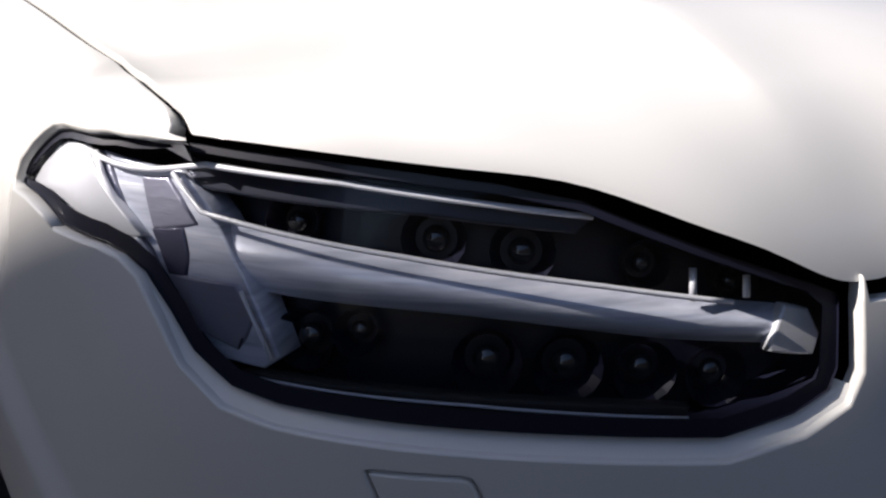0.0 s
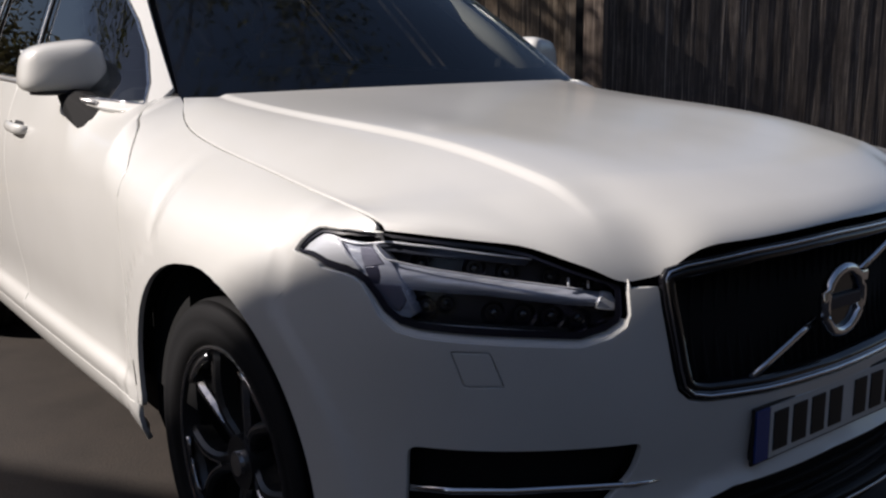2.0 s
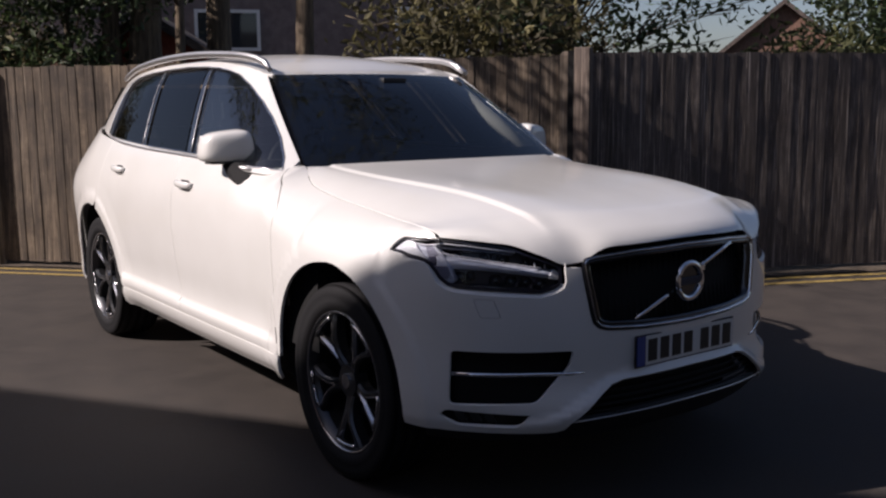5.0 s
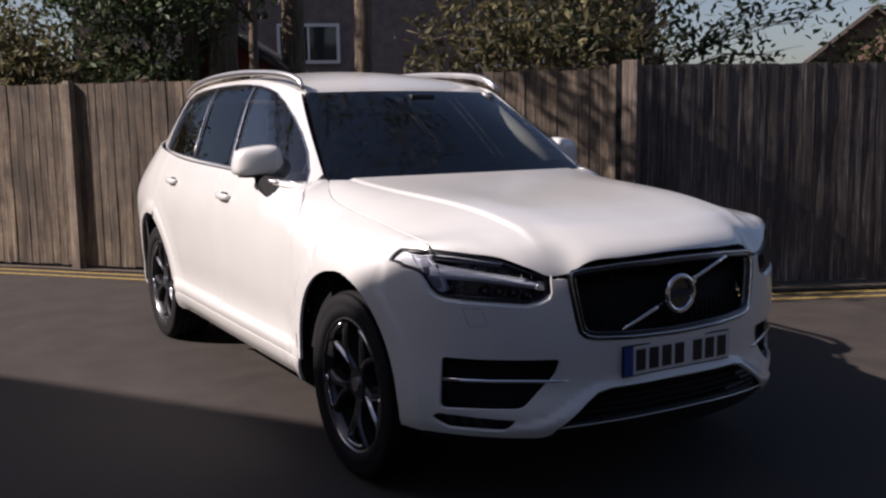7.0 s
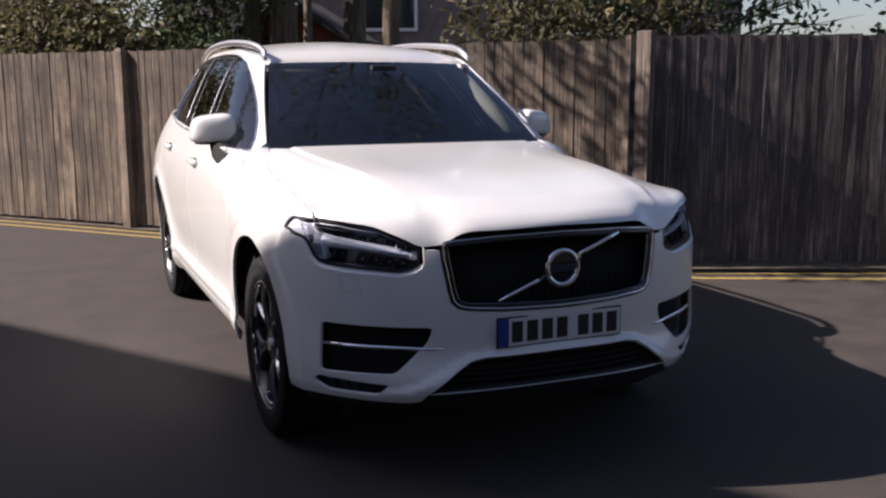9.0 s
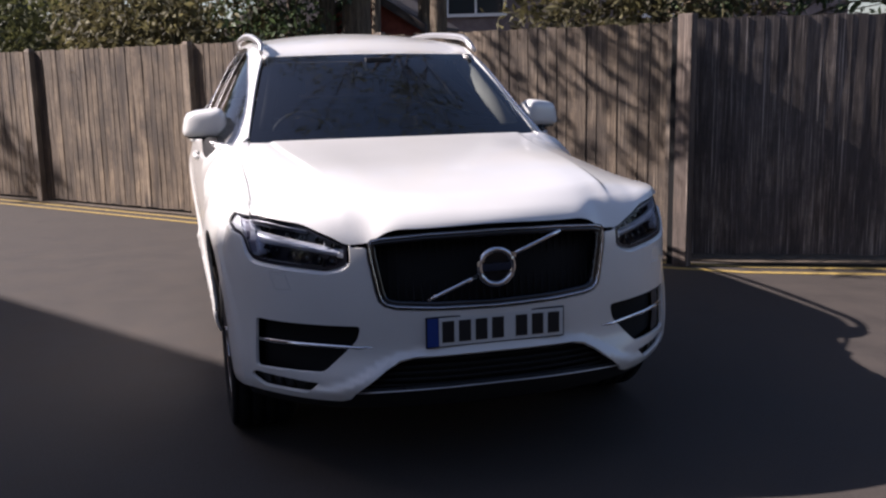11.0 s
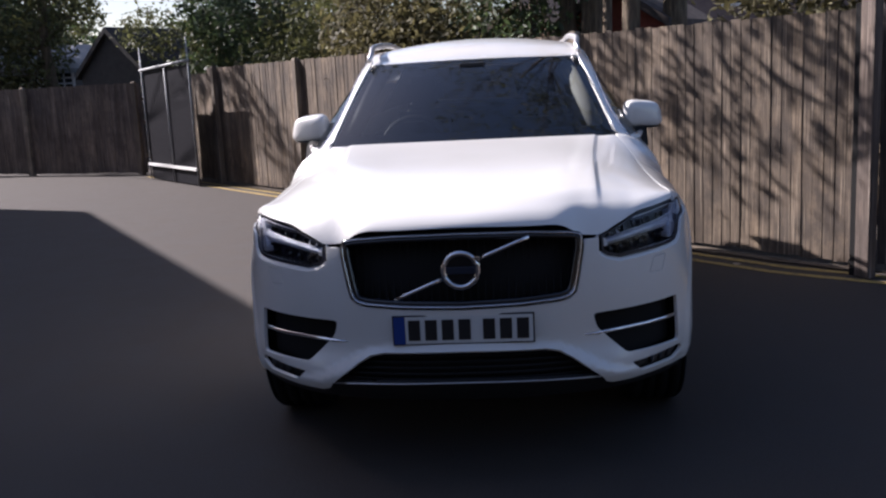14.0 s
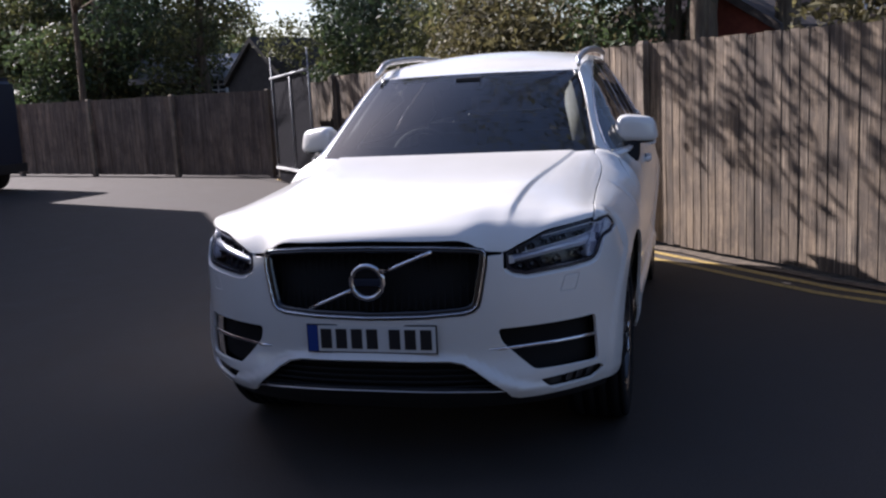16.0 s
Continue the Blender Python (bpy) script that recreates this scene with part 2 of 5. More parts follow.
BLUE_STEEL = material("blue_paint", (0.010, 0.015, 0.032), 0.45, 0, 0.3)


# ---- mesh helpers ----
ORIGIN = {}


def thing(name, at, label, category, group="", kind=""):
    e = new(name)
    e.location = at
    ORIGIN[e.name] = Vector(at)
    return tagged(e, label, category, group, kind)


def part(name, mesh, mat, parent=None, label=""):
    """Links a mesh or bmesh, whose points are places in the world, as one object under a thing or a part."""
    if isinstance(mesh, bmesh.types.BMesh):
        me = bpy.data.meshes.new(name)
        mesh.to_mesh(me)
        mesh.free()
        mesh = me
    if mat and not mesh.materials:
        mesh.materials.append(mat)
    ob = new(name, mesh)
    if parent:
        ob.parent = parent
        ob.location = -ORIGIN.get(parent.name, Vector())
    return tagged(ob, label)


def solid(bm, lo, hi, turn=None):
    """A box between two corners, added to bm."""
    r = bmesh.ops.create_cube(bm, size=1)
    m = Matrix.Translation((Vector(lo) + Vector(hi)) / 2) @ Matrix.Diagonal((*(Vector(hi) - Vector(lo)), 1))
    bmesh.ops.transform(bm, matrix=(turn or Matrix()) @ m, verts=r["verts"])
    return r["verts"]


def box(name, lo, hi, mat, parent=None, bevel=0.0, turn=None, label=""):
    bm = bmesh.new()
    solid(bm, lo, hi, turn)
    if bevel:
        bmesh.ops.bevel(bm, geom=bm.edges[:], offset=bevel, segments=2, affect="EDGES", profile=0.6)
    return part(name, bm, mat, parent, label)


def tube(points, radii, sides=10, closed=False, squash=None, caps=True):
    """A round bar along points, as a bmesh. squash: (side, up) factors."""
    bm = bmesh.new()
    pts = [Vector(p) for p in points]
    n = len(pts)
    if isinstance(radii, (int, float)):
        radii = [radii] * n
    rings, up = [], Vector((0, 0, 1))
    for i, p in enumerate(pts):
        d = (pts[(i + 1) % n] - pts[i - 1]) if closed else (pts[min(i + 1, n - 1)] - pts[max(i - 1, 0)])
        d.normalize()
        ref = up if abs(d.z) < 0.95 else Vector((0, 1, 0))
        a = d.cross(ref).normalized()
        b = a.cross(d)
        ks, ku = squash or (1, 1)
        rings.append([bm.verts.new(p + radii[i] * (ks * math.cos(q) * a + ku * math.sin(q) * b)) for q in (2 * math.pi * j / sides for j in range(sides))])
    for i in range(n if closed else n - 1):
        r0, r1 = rings[i], rings[(i + 1) % n]
        for j in range(sides):
            f = bm.faces.new((r0[j], r0[(j + 1) % sides], r1[(j + 1) % sides], r1[j]))
            f.smooth = True
    if caps and not closed:
        bm.faces.new(rings[0][::-1])
        bm.faces.new(rings[-1])
    bmesh.ops.recalc_face_normals(bm, faces=bm.faces[:])
    return bm


def resample(line, step, closed=True):
    out, n = [], len(line)
    for i in range(n if closed else n - 1):
        a, b = np.array(line[i], float), np.array(line[(i + 1) % n], float)
        k = max(1, int(math.ceil(np.linalg.norm(b - a) / step)))
        out += [tuple(a + (b - a) * j / k) for j in range(k)]
    if not closed:
        out.append(tuple(line[-1]))
    return out


def rounded(line, radius, steps=4):
    """A closed line with its corners rounded."""
    out, n = [], len(line)
    for i in range(n):
        p, a, b = (np.array(line[k % n], float) for k in (i, i - 1, i + 1))
        ra = min(radius, np.linalg.norm(a - p) * 0.45)
        rb = min(radius, np.linalg.norm(b - p) * 0.45)
        q0, q1 = p + (a - p) / np.linalg.norm(a - p) * ra, p + (b - p) / np.linalg.norm(b - p) * rb
        for j in range(steps + 1):
            t = j / steps
            out.append(tuple(q0 * (1 - t) ** 2 + 2 * p * t * (1 - t) + q1 * t * t))
    return out


def inside(pts, loop):
    loop = np.array(loop)
    x, y = pts[:, 0], pts[:, 1]
    hit = np.zeros(len(pts), bool)
    j = len(loop) - 1
    for i in range(len(loop)):
        (xi, yi), (xj, yj) = loop[i], loop[j]
        if yi != yj:
            hit ^= ((yi > y) != (yj > y)) & (x < (xj - xi) * (y - yi) / (yj - yi) + xi)
        j = i
    return hit


def gap_to(pts, line):
    d = np.full(len(pts), 9.0)
    line = np.array(line)
    for k in range(0, len(line), 64):
        d = np.minimum(d, np.sqrt(((pts[:, None] - line[None, k:k + 64]) ** 2).sum(-1)).min(1))
    return d


CENTRE = np.array((0, 2.45, 0.75))


def normal_of(surf, a, b, centre=CENTRE):
    e = 1e-3
    du, dv = surf(a + e, b) - surf(a - e, b), surf(a, b + e) - surf(a, b - e)
    n = np.cross(du, dv)
    n /= np.linalg.norm(n) + 1e-12
    return -n if n @ (surf(a, b) - centre) < 0 else n


def panel(name, outline, surf, mat, parent=None, holes=(), step=0.035, lip=0.014, sink=0.0, label="", centre=CENTRE, curl=0.0025):
    """A pressed sheet: the part of a surface inside an outline, with holes, and edges that turn in."""
    from_edge = [resample(outline, step)] + [resample(h, step) for h in holes]
    flat = [p for loop in from_edge for p in loop]
    edges, at = [], 0
    for loop in from_edge:
        n = len(loop)
        edges += [(at + i, at + (i + 1) % n) for i in range(n)]
        at += n
    o = np.array(outline)
    lo, hi = o.min(0), o.max(0)
    ga, gb = np.meshgrid(np.arange(lo[0] + step / 2, hi[0], step), np.arange(lo[1] + step / 2, hi[1], step))
    g = np.stack([ga.ravel(), gb.ravel()], 1)
    g = g[inside(g, from_edge[0])]
    for h in from_edge[1:]:
        g = g[~inside(g, h)]
    if len(g):
        g = g[gap_to(g, flat) > 0.45 * step]
    from mathutils.geometry import delaunay_2d_cdt
    vs, es, fs, ov, oe, of = delaunay_2d_cdt([Vector(p) for p in flat + [tuple(p) for p in g]], edges, [], 0, 1e-6)
    uv = np.array([tuple(v) for v in vs])
    mids = np.array([uv[list(f)].mean(0) for f in fs])
    keep = inside(mids, from_edge[0])
    for h in from_edge[1:]:
        keep &= ~inside(mids, h)
    fs = [f for f, k in zip(fs, keep) if k]
    pos, nor = [], []
    for a, b in uv:
        n = normal_of(surf, a, b, centre)
        pos.append(surf(a, b) - n * sink)
        nor.append(n)
    pos, nor = np.array(pos), np.array(nor)
    tris = []
    seen = {}
    for f in fs:
        f = list(f)
        if np.cross(pos[f[1]] - pos[f[0]], pos[f[2]] - pos[f[0]]) @ nor[f[0]] < 0:
            f = f[::-1]
        tris.append(f)
        for i in range(3):
            seen[(f[i], f[(i + 1) % 3])] = True
    rim = [(a, b) for a, b in seen if (b, a) not in seen]
    pts, nrm, faces = [tuple(p) for p in pos], [tuple(n) for n in nor], [tuple(f) for f in tris]
    if lip:
        away = {}
        for a, b in rim:
            d = pos[b] - pos[a]
            w = np.cross(d, nor[a])
            w /= np.linalg.norm(w) + 1e-12
            away[a] = away.get(a, 0) + w
            away[b] = away.get(b, 0) + w
        mid, low = {}, {}
        for v, w in away.items():
            w = w / (np.linalg.norm(w) + 1e-12)
            mid[v] = len(pts)
            pts.append(tuple(pos[v] + w * curl - nor[v] * curl))
            nrm.append(tuple((w + 0.3 * nor[v]) / np.linalg.norm(w + 0.3 * nor[v])))
            low[v] = len(pts)
            pts.append(tuple(pos[v] + w * curl - nor[v] * lip))
            nrm.append(tuple(w))
        for a, b in rim:
            faces.append((b, a, mid[a], mid[b]))
            faces.append((mid[b], mid[a], low[a], low[b]))
    me = bpy.data.meshes.new(name)
    me.from_pydata(pts, [], faces)
    me.polygons.foreach_set("use_smooth", [True] * len(faces))
    me.normals_split_custom_set_from_vertices(nrm)
    return part(name, me, mat, parent, label)


def patch(name, surf, us, vs, mat, parent=None, label="", lip=0.0, centre=CENTRE, sink=0.0):
    """A sheet over a whole surface."""
    pos, nor = [], []
    for v in vs:
        for u in us:
            n = normal_of(surf, u, v, centre)
            pos.append(surf(u, v) - n * sink)
            nor.append(n)
    nu, nv = len(us), len(vs)
    faces = []
    flip = np.cross(pos[1] - pos[0], pos[nu] - pos[0]) @ nor[0] < 0
    for j in range(nv - 1):
        for i in range(nu - 1):
            a = j * nu + i
            f = (a, a + 1, a + nu + 1, a + nu)
            faces.append(f[::-1] if flip else f)
    if lip:
        ring = [i for i in range(nu)] + [j * nu + nu - 1 for j in range(1, nv)] + [(nv - 1) * nu + i for i in range(nu - 2, -1, -1)] + [j * nu for j in range(nv - 2, 0, -1)]
        n = len(ring)
        base = len(pos)
        for k, v in enumerate(ring):
            w = np.cross(pos[ring[(k + 1) % n]] - pos[ring[k - 1]], nor[v])
            w /= np.linalg.norm(w) + 1e-12
            if flip:
                w = -w
            pos += [pos[v] + w * 0.0025 - nor[v] * 0.0025, pos[v] + w * 0.0025 - nor[v] * lip]
            nor += [w + 0.3 * nor[v], w]
        for k in range(n):
            a, b = ring[k], ring[(k + 1) % n]
            ma, mb = base + 2 * k, base + 2 * ((k + 1) % n)
            for f in ((b, a, ma, mb), (mb, ma, ma + 1, mb + 1)):
                faces.append(f[::-1] if flip else f)
    me = bpy.data.meshes.new(name)
    me.from_pydata([tuple(p) for p in pos], [], faces)
    me.polygons.foreach_set("use_smooth", [True] * len(faces))
    me.normals_split_custom_set_from_vertices([tuple(n / np.linalg.norm(n)) for n in nor])
    return part(name, me, mat, parent, label)


def lathe(profile, centre, steps=64, side=1, smooth_all=True):
    """A ring turned about a line across the car. profile: (radius, out)."""
    bm = bmesh.new()
    c = Vector(centre)
    rings = [[bm.verts.new(c + Vector((side * out, r * math.cos(q), r * math.sin(q)))) for q in (2 * math.pi * j / steps for j in range(steps))] for r, out in profile]
    for a, b in zip(rings, rings[1:]):
        for j in range(steps):
            f = bm.faces.new((a[j], a[(j + 1) % steps], b[(j + 1) % steps], b[j]))
            f.smooth = smooth_all
    bmesh.ops.recalc_face_normals(bm, faces=bm.faces[:])
    return bm


# ---- the car's master surfaces: x across, y from nose to tail, z up ----
def spline(knots):
    """A natural cubic through (a, b, ...) knots, as a function of a."""
    k = np.array(knots, float)
    a, b = k[:, 0], k[:, 1:]
    n = len(a)
    h = np.diff(a)
    m = np.zeros((n, n))
    r = np.zeros((n, b.shape[1]))
    m[0, 0] = m[-1, -1] = 1
    for i in range(1, n - 1):
        m[i, i - 1], m[i, i], m[i, i + 1] = h[i - 1], 2 * (h[i - 1] + h[i]), h[i]
        r[i] = 6 * ((b[i + 1] - b[i]) / h[i] - (b[i] - b[i - 1]) / h[i - 1])
    c = np.linalg.solve(m, r)

    def at(x):
        x = min(max(float(x), a[0]), a[-1])
        i = min(int(np.searchsorted(a, x, "right")) - 1, n - 2)
        t, u, w = x - a[i], a[i + 1] - x, h[i]
        v = (c[i] * u ** 3 + c[i + 1] * t ** 3) / (6 * w) + (b[i] / w - c[i] * w / 6) * u + (b[i + 1] / w - c[i + 1] * w / 6) * t
        return v if len(v) > 1 else float(v[0])
    return at


def smooth(a, b, x):
    t = min(max((x - a) / (b - a), 0.0), 1.0)
    return t * t * (3 - 2 * t)


# plan of the body at bumper height, from the middle of the nose round to the middle of the tail
PLAN_HALF = [(0.0, 0.030), (0.22, 0.040), (0.42, 0.082), (0.58, 0.142), (0.71, 0.222), (0.81, 0.318), (0.875, 0.435),
             (0.913, 0.60), (0.938, 0.90), (0.950, 1.30), (0.957, 1.9), (0.959, 2.6), (0.957, 3.3), (0.950, 3.9),
             (0.928, 4.3), (0.865, 4.62), (0.74, 4.81), (0.48, 4.91), (0.0, 4.94)]
def plan_curve():
    p = [(-x, y) for x, y in PLAN_HALF[3:0:-1]] + PLAN_HALF + [(-x, y) for x, y in PLAN_HALF[-2:-5:-1]]
    s, rows = 0.0, []
    for i, q in enumerate(p):
        if i:
            s += math.hypot(q[0] - p[i - 1][0], q[1] - p[i - 1][1])
        rows.append((s, *q))
    s0 = rows[3][0]
    return spline([(s - s0, x, y) for s, x, y in rows]), rows[len(rows) - 4][0] - s0


PLAN, S_TAIL = plan_curve()
S_TABLE = np.linspace(0, S_TAIL, 1500)
XY_TABLE = np.array([PLAN(s) for s in S_TABLE])


def s_at_x(x):
    """The way along the plan to the place across, on the nose."""
    n = int(np.argmax(XY_TABLE[:, 0] > 0.87))
    return math.copysign(float(np.interp(abs(x), XY_TABLE[:n, 0], S_TABLE[:n])), x)


def s_at_y(y):
    """The way along the plan to the place along the flank."""
    k = (XY_TABLE[:, 0] > 0.5)
    return float(np.interp(y, XY_TABLE[k, 1], S_TABLE[k]))


# how far the skin lies inside the plan, by height: nose and flank
NOSE_IN = spline([(0.20, 0.13), (0.27, 0.06), (0.33, 0.010), (0.40, -0.016), (0.48, 0.004), (0.56, 0.006), (0.66, 0.0), (0.78, 0.003), (0.88, 0.012), (0.94, 0.026), (1.05, 0.07)])
FLANK_IN = spline([(0.20, 0.10), (0.27, 0.080), (0.33, 0.034), (0.36, 0.020), (0.405, 0.014), (0.450, 0.014), (0.462, 0.026), (0.480, 0.0315), (0.51, 0.0315), (0.62, 0.018), (0.76, 0.004), (0.90, 0.000), (1.00, 0.010), (1.08, 0.030), (1.16, 0.062), (1.3, 0.14)])
FLANK_PLAIN = spline([(0.20, 0.10), (0.27, 0.060), (0.33, 0.036), (0.40, 0.034), (0.50, 0.029), (0.62, 0.018), (0.76, 0.004), (0.90, 0.000), (1.00, 0.010), (1.08, 0.030), (1.16, 0.062), (1.3, 0.14)])
CORNER_IN = spline([(0.20, 0.12), (0.27, 0.055), (0.33, 0.022), (0.40, 0.002), (0.50, -0.002), (0.60, 0.000), (0.70, 0.0), (0.80, 0.002), (0.86, 0.008), (0.92, 0.020), (1.05, 0.06)])

# the height of the ledge across the lower bumper, by the way along the plan
LEDGE = spline([(0, 0.507), (0.26, 0.507), (0.36, 0.492), (0.44, 0.452), (0.54, 0.396), (0.66, 0.376), (0.9, 0.385), (1.1, 0.38)])

# the bonnet: front edge, rear edge and the ways in which it leaves them
EDGE_HALF = [(0.30, 0.067, 0.934), (0.40, 0.093, 0.913), (0.435, 0.107, 0.889), (0.47, 0.119, 0.882), (0.518, 0.132, 0.883), (0.56, 0.152, 0.906), (0.60, 0.176, 0.926), (0.655, 0.220, 0.953),
             (0.70, 0.254, 0.963), (0.735, 0.285, 0.969), (0.775, 0.330, 0.976), (0.820, 0.405, 0.982)]
EDGE = spline([(-x, y, z) for x, y, z in EDGE_HALF[::-1]] + [(0, 0.040, 0.941)] + EDGE_HALF)
EDGE_BASE_HALF = [(0.30, 0.943), (0.45, 0.934), (0.56, 0.938), (0.655, 0.958), (0.735, 0.975), (0.820, 0.983)]
EDGE_BASE = spline([(-x, z) for x, z in EDGE_BASE_HALF[::-1]] + [(0, 0.946)] + EDGE_BASE_HALF)
COWL = spline([(-0.712, 1.500, 1.170), (-0.40, 1.42, 1.176), (0, 1.385, 1.178), (0.40, 1.42, 1.176), (0.712, 1.500, 1.170)])


# the bonnet's side edge: place along, place across, height
SIDE = spline([(0.405, 0.820, 0.981), (0.418, 0.820, 0.994), (0.436, 0.819, 1.001), (0.47, 0.817, 1.006), (0.53, 0.808, 1.009), (0.67, 0.797, 1.017), (0.88, 0.786, 1.036), (1.09, 0.781, 1.057),
               (1.22, 0.778, 1.073), (1.33, 0.772, 1.093), (1.42, 0.754, 1.121), (1.47, 0.728, 1.149), (1.500, 0.700, 1.168)])


def hood_line(u, w):
    """A line of the bonnet from its front edge to the windscreen."""
    xe, xr = 0.820 * u, 0.712 * u
    ye, ze = EDGE(xe)
    yr, zr = COWL(xr)
    a = abs(u)
    p0 = np.array((xe, ye, EDGE_BASE(xe)))
    p1 = np.array((xe * 0.99, ye + 0.26 - 0.06 * smooth(0.6, 1.0, a), 0.946 + 0.030 * smooth(0.3, 0.8, a) + 0.092 - 0.034 * smooth(0.5, 0.9, a)))
    p3 = np.array((xr, yr, zr))
    p2 = np.array((xr * 1.03, yr - 0.58, zr - 0.066 - 0.03 * a ** 4))
    return p0 * (1 - w) ** 3 + 3 * p1 * w * (1 - w) ** 2 + 3 * p2 * w * w * (1 - w) + p3 * w ** 3


CREASE_WIDTH = 0.034


def crease_at(w):
    """How far out the edge of the bonnet's raised middle lies."""
    return 0.62 + 0.24 * w ** 1.7


def hood(u, w):
    """The bonnet: u across from -1 to 1, w from its front edge (0) to the windscreen (1)."""
    a = abs(u)
    p = hood_line(u, w)
    e = hood_line(1, w)
    ex, ez = SIDE(e[1])
    crease = crease_at(w)
    k = max(a - crease, 0.0) / (1 - crease)
    p += np.array((math.copysign((ex - e[0]) * k ** 1.6, u), 0, (ez - e[2]) * k ** 2.2))
    # the front edge rolls over steeply above the lamps
    d = min(max((p[1] - EDGE(0.820 * u)[0]) / 0.06, 0.0), 1.0)
    p[2] += 0.036 * (1 - w) ** 1.6 * math.sqrt(1 - (1 - d) ** 2) * (1 - a ** 4)
    # the lip dips between grille and lamp
    edge_y, edge_z = EDGE(0.820 * u)
    d = min(max((p[1] - edge_y) / 0.085, 0.0), 1.0)
    p[2] -= (EDGE_BASE(0.820 * u) - edge_z) * (1 - d) ** 2
    # the raised middle, whose sharp edges run from the windscreen's corners to the lamps
    t = min(max((a - crease) / (0.02 + 0.9 * (1 - crease)), 0.0), 1.0)
    top = 0.022 + 0.012 * smooth(0.10, crease, min(a, crease))
    p[2] += top * (1 - t) * smooth(0.02, 0.20, w) * (1 - smooth(0.35, 1.0, w))
    p[2] -= 0.008 * smooth(0.0, CREASE_WIDTH, a - crease) * (1 - k ** 1.5) * smooth(0.05, 0.22, w)
    return p


HOOD_SIDE = [hood(1, w) for w in np.linspace(0, 1, 60)]
HOOD_SIDE_Y = [p[1] for p in HOOD_SIDE]


def hood_side(y):
    """Place across and height of the bonnet's side edge."""
    return (float(np.interp(y, HOOD_SIDE_Y, [p[0] for p in HOOD_SIDE])), float(np.interp(y, HOOD_SIDE_Y, [p[2] for p in HOOD_SIDE])))


def edge_slope():
    rows = []
    for w in np.linspace(0, 1, 25):
        d = hood(1, w) - hood(0.97, w)
        d /= math.hypot(d[0], d[2])
        rows.append((hood(1, w)[1], d[0], d[2]))
    return spline(rows)


HOOD_SLOPE = edge_slope()
ROLL = 0.20
def flare(y, z):
    """The swelling round the wheel arches."""
    f = 0.0
    for c in (0.935, 3.920):
        r = math.hypot(y - c, z - 0.378)
        f += (0.009 * smooth(0.66, 0.50, r) + 0.009 * smooth(0.555, 0.520, r)) * smooth(0.38, 0.44, r)
    return f


def wall(s, h):
    """Skin of nose, flanks and tail: s along the plan (negative on the car's right), h the height; above the wing's shoulder h goes on over the top."""
    g = 1 if s >= 0 else -1
    a = min(abs(s), S_TAIL)
    x, y = PLAN(a)
    x1, y1 = PLAN(min(a + 0.002, S_TAIL))
    x0, y0 = PLAN(max(a - 0.002, 0)) if a > 0.002 else (-PLAN(0.002)[0], PLAN(0.002)[1])
    tx, ty = x1 - x0, y1 - y0
    n = math.hypot(tx, ty)
    nx, ny = -ty / n, tx / n          # inwards
    zb = hood_side(max(y, 0.405))[1]
    sh = zb - ROLL
    front = 1 - smooth(0.10, 0.30, y)
    flank = smooth(0.45, 1.1, y)
    tail = smooth(4.0, 4.8, y)
    ledge = smooth(1.38, 1.55, y) * (1 - smooth(3.36, 3.46, y))

    def skin(z):
        d = NOSE_IN(z) * front + (1 - front) * (CORNER_IN(z) * (1 - flank) + (FLANK_IN(z) * ledge + FLANK_PLAIN(z) * (1 - ledge)) * flank)
        d += tail * 0.25 * smooth(0.9, 1.3, z) * 0.4
        ridge = (0.020 - 0.015 * smooth(0.55, 0.85, a)) * smooth(LEDGE(min(a, 1.1)) + 0.018, LEDGE(min(a, 1.1)) - 0.022, z) * (1 - smooth(0.62, 0.85, y)) if y < 0.85 else 0.0
        return d - flare(y, z) - ridge
    over = y > 0.40 and h > sh and y < 1.9
    d = skin(h)
    p = np.array((x + nx * d, y + ny * d, h))
    if over:
        r = min((h - sh) / ROLL, 1.0)
        bx, bz = hood_side(y)
        d0 = skin(sh)
        ax, ay = x + nx * d0, y + ny * d0
        lean = (skin(sh + 0.01) - skin(sh - 0.01)) / 0.02
        c1 = (ax - lean * 0.10, sh + 0.11)
        kx, kz = HOOD_SLOPE(y)
        c2 = (bx + kx * 0.085, bz + kz * 0.085)
        qx = ax * (1 - r) ** 3 + 3 * c1[0] * r * (1 - r) ** 2 + 3 * c2[0] * r * r * (1 - r) + bx * r ** 3
        qz = sh * (1 - r) ** 3 + 3 * c1[1] * r * (1 - r) ** 2 + 3 * c2[1] * r * r * (1 - r) + bz * r ** 3
        q = np.array((qx, ay, qz))
        k = smooth(0.42, 0.56, y) * (1 - smooth(1.56, 1.85, y))
        if y < 0.56 and h > 0.979:        # above the lamp the wing leans in to meet the bonnet
            d1 = skin(0.979)
            t = min((h - 0.979) / max(bz - 0.979, 0.002), 1.0)
            p = np.array((x + nx * d1, y + ny * d1, 0.979)) * (1 - t) + np.array((bx, y, bz)) * t
        p = p * (1 - k) + q * k
    p[0] *= g
    return p


# ---- the cabin ----
def pillar_y(z):
    """The windscreen's side edge: its place along, by height."""
    return 1.545 + (z - 1.182) * (2.125 - 1.545) / (1.575 - 1.182)


ROOF_EDGE = spline([(2.0, 1.56), (2.2, 1.600), (2.6, 1.652), (3.1, 1.675), (3.7, 1.662), (4.2, 1.625), (4.7, 1.56)])
CAB_X = spline([(1.05, 0.925), (1.14, 0.897), (1.25, 0.845), (1.40, 0.765), (1.52, 0.695), (1.60, 0.640), (1.66, 0.585), (1.75, 0.50)])


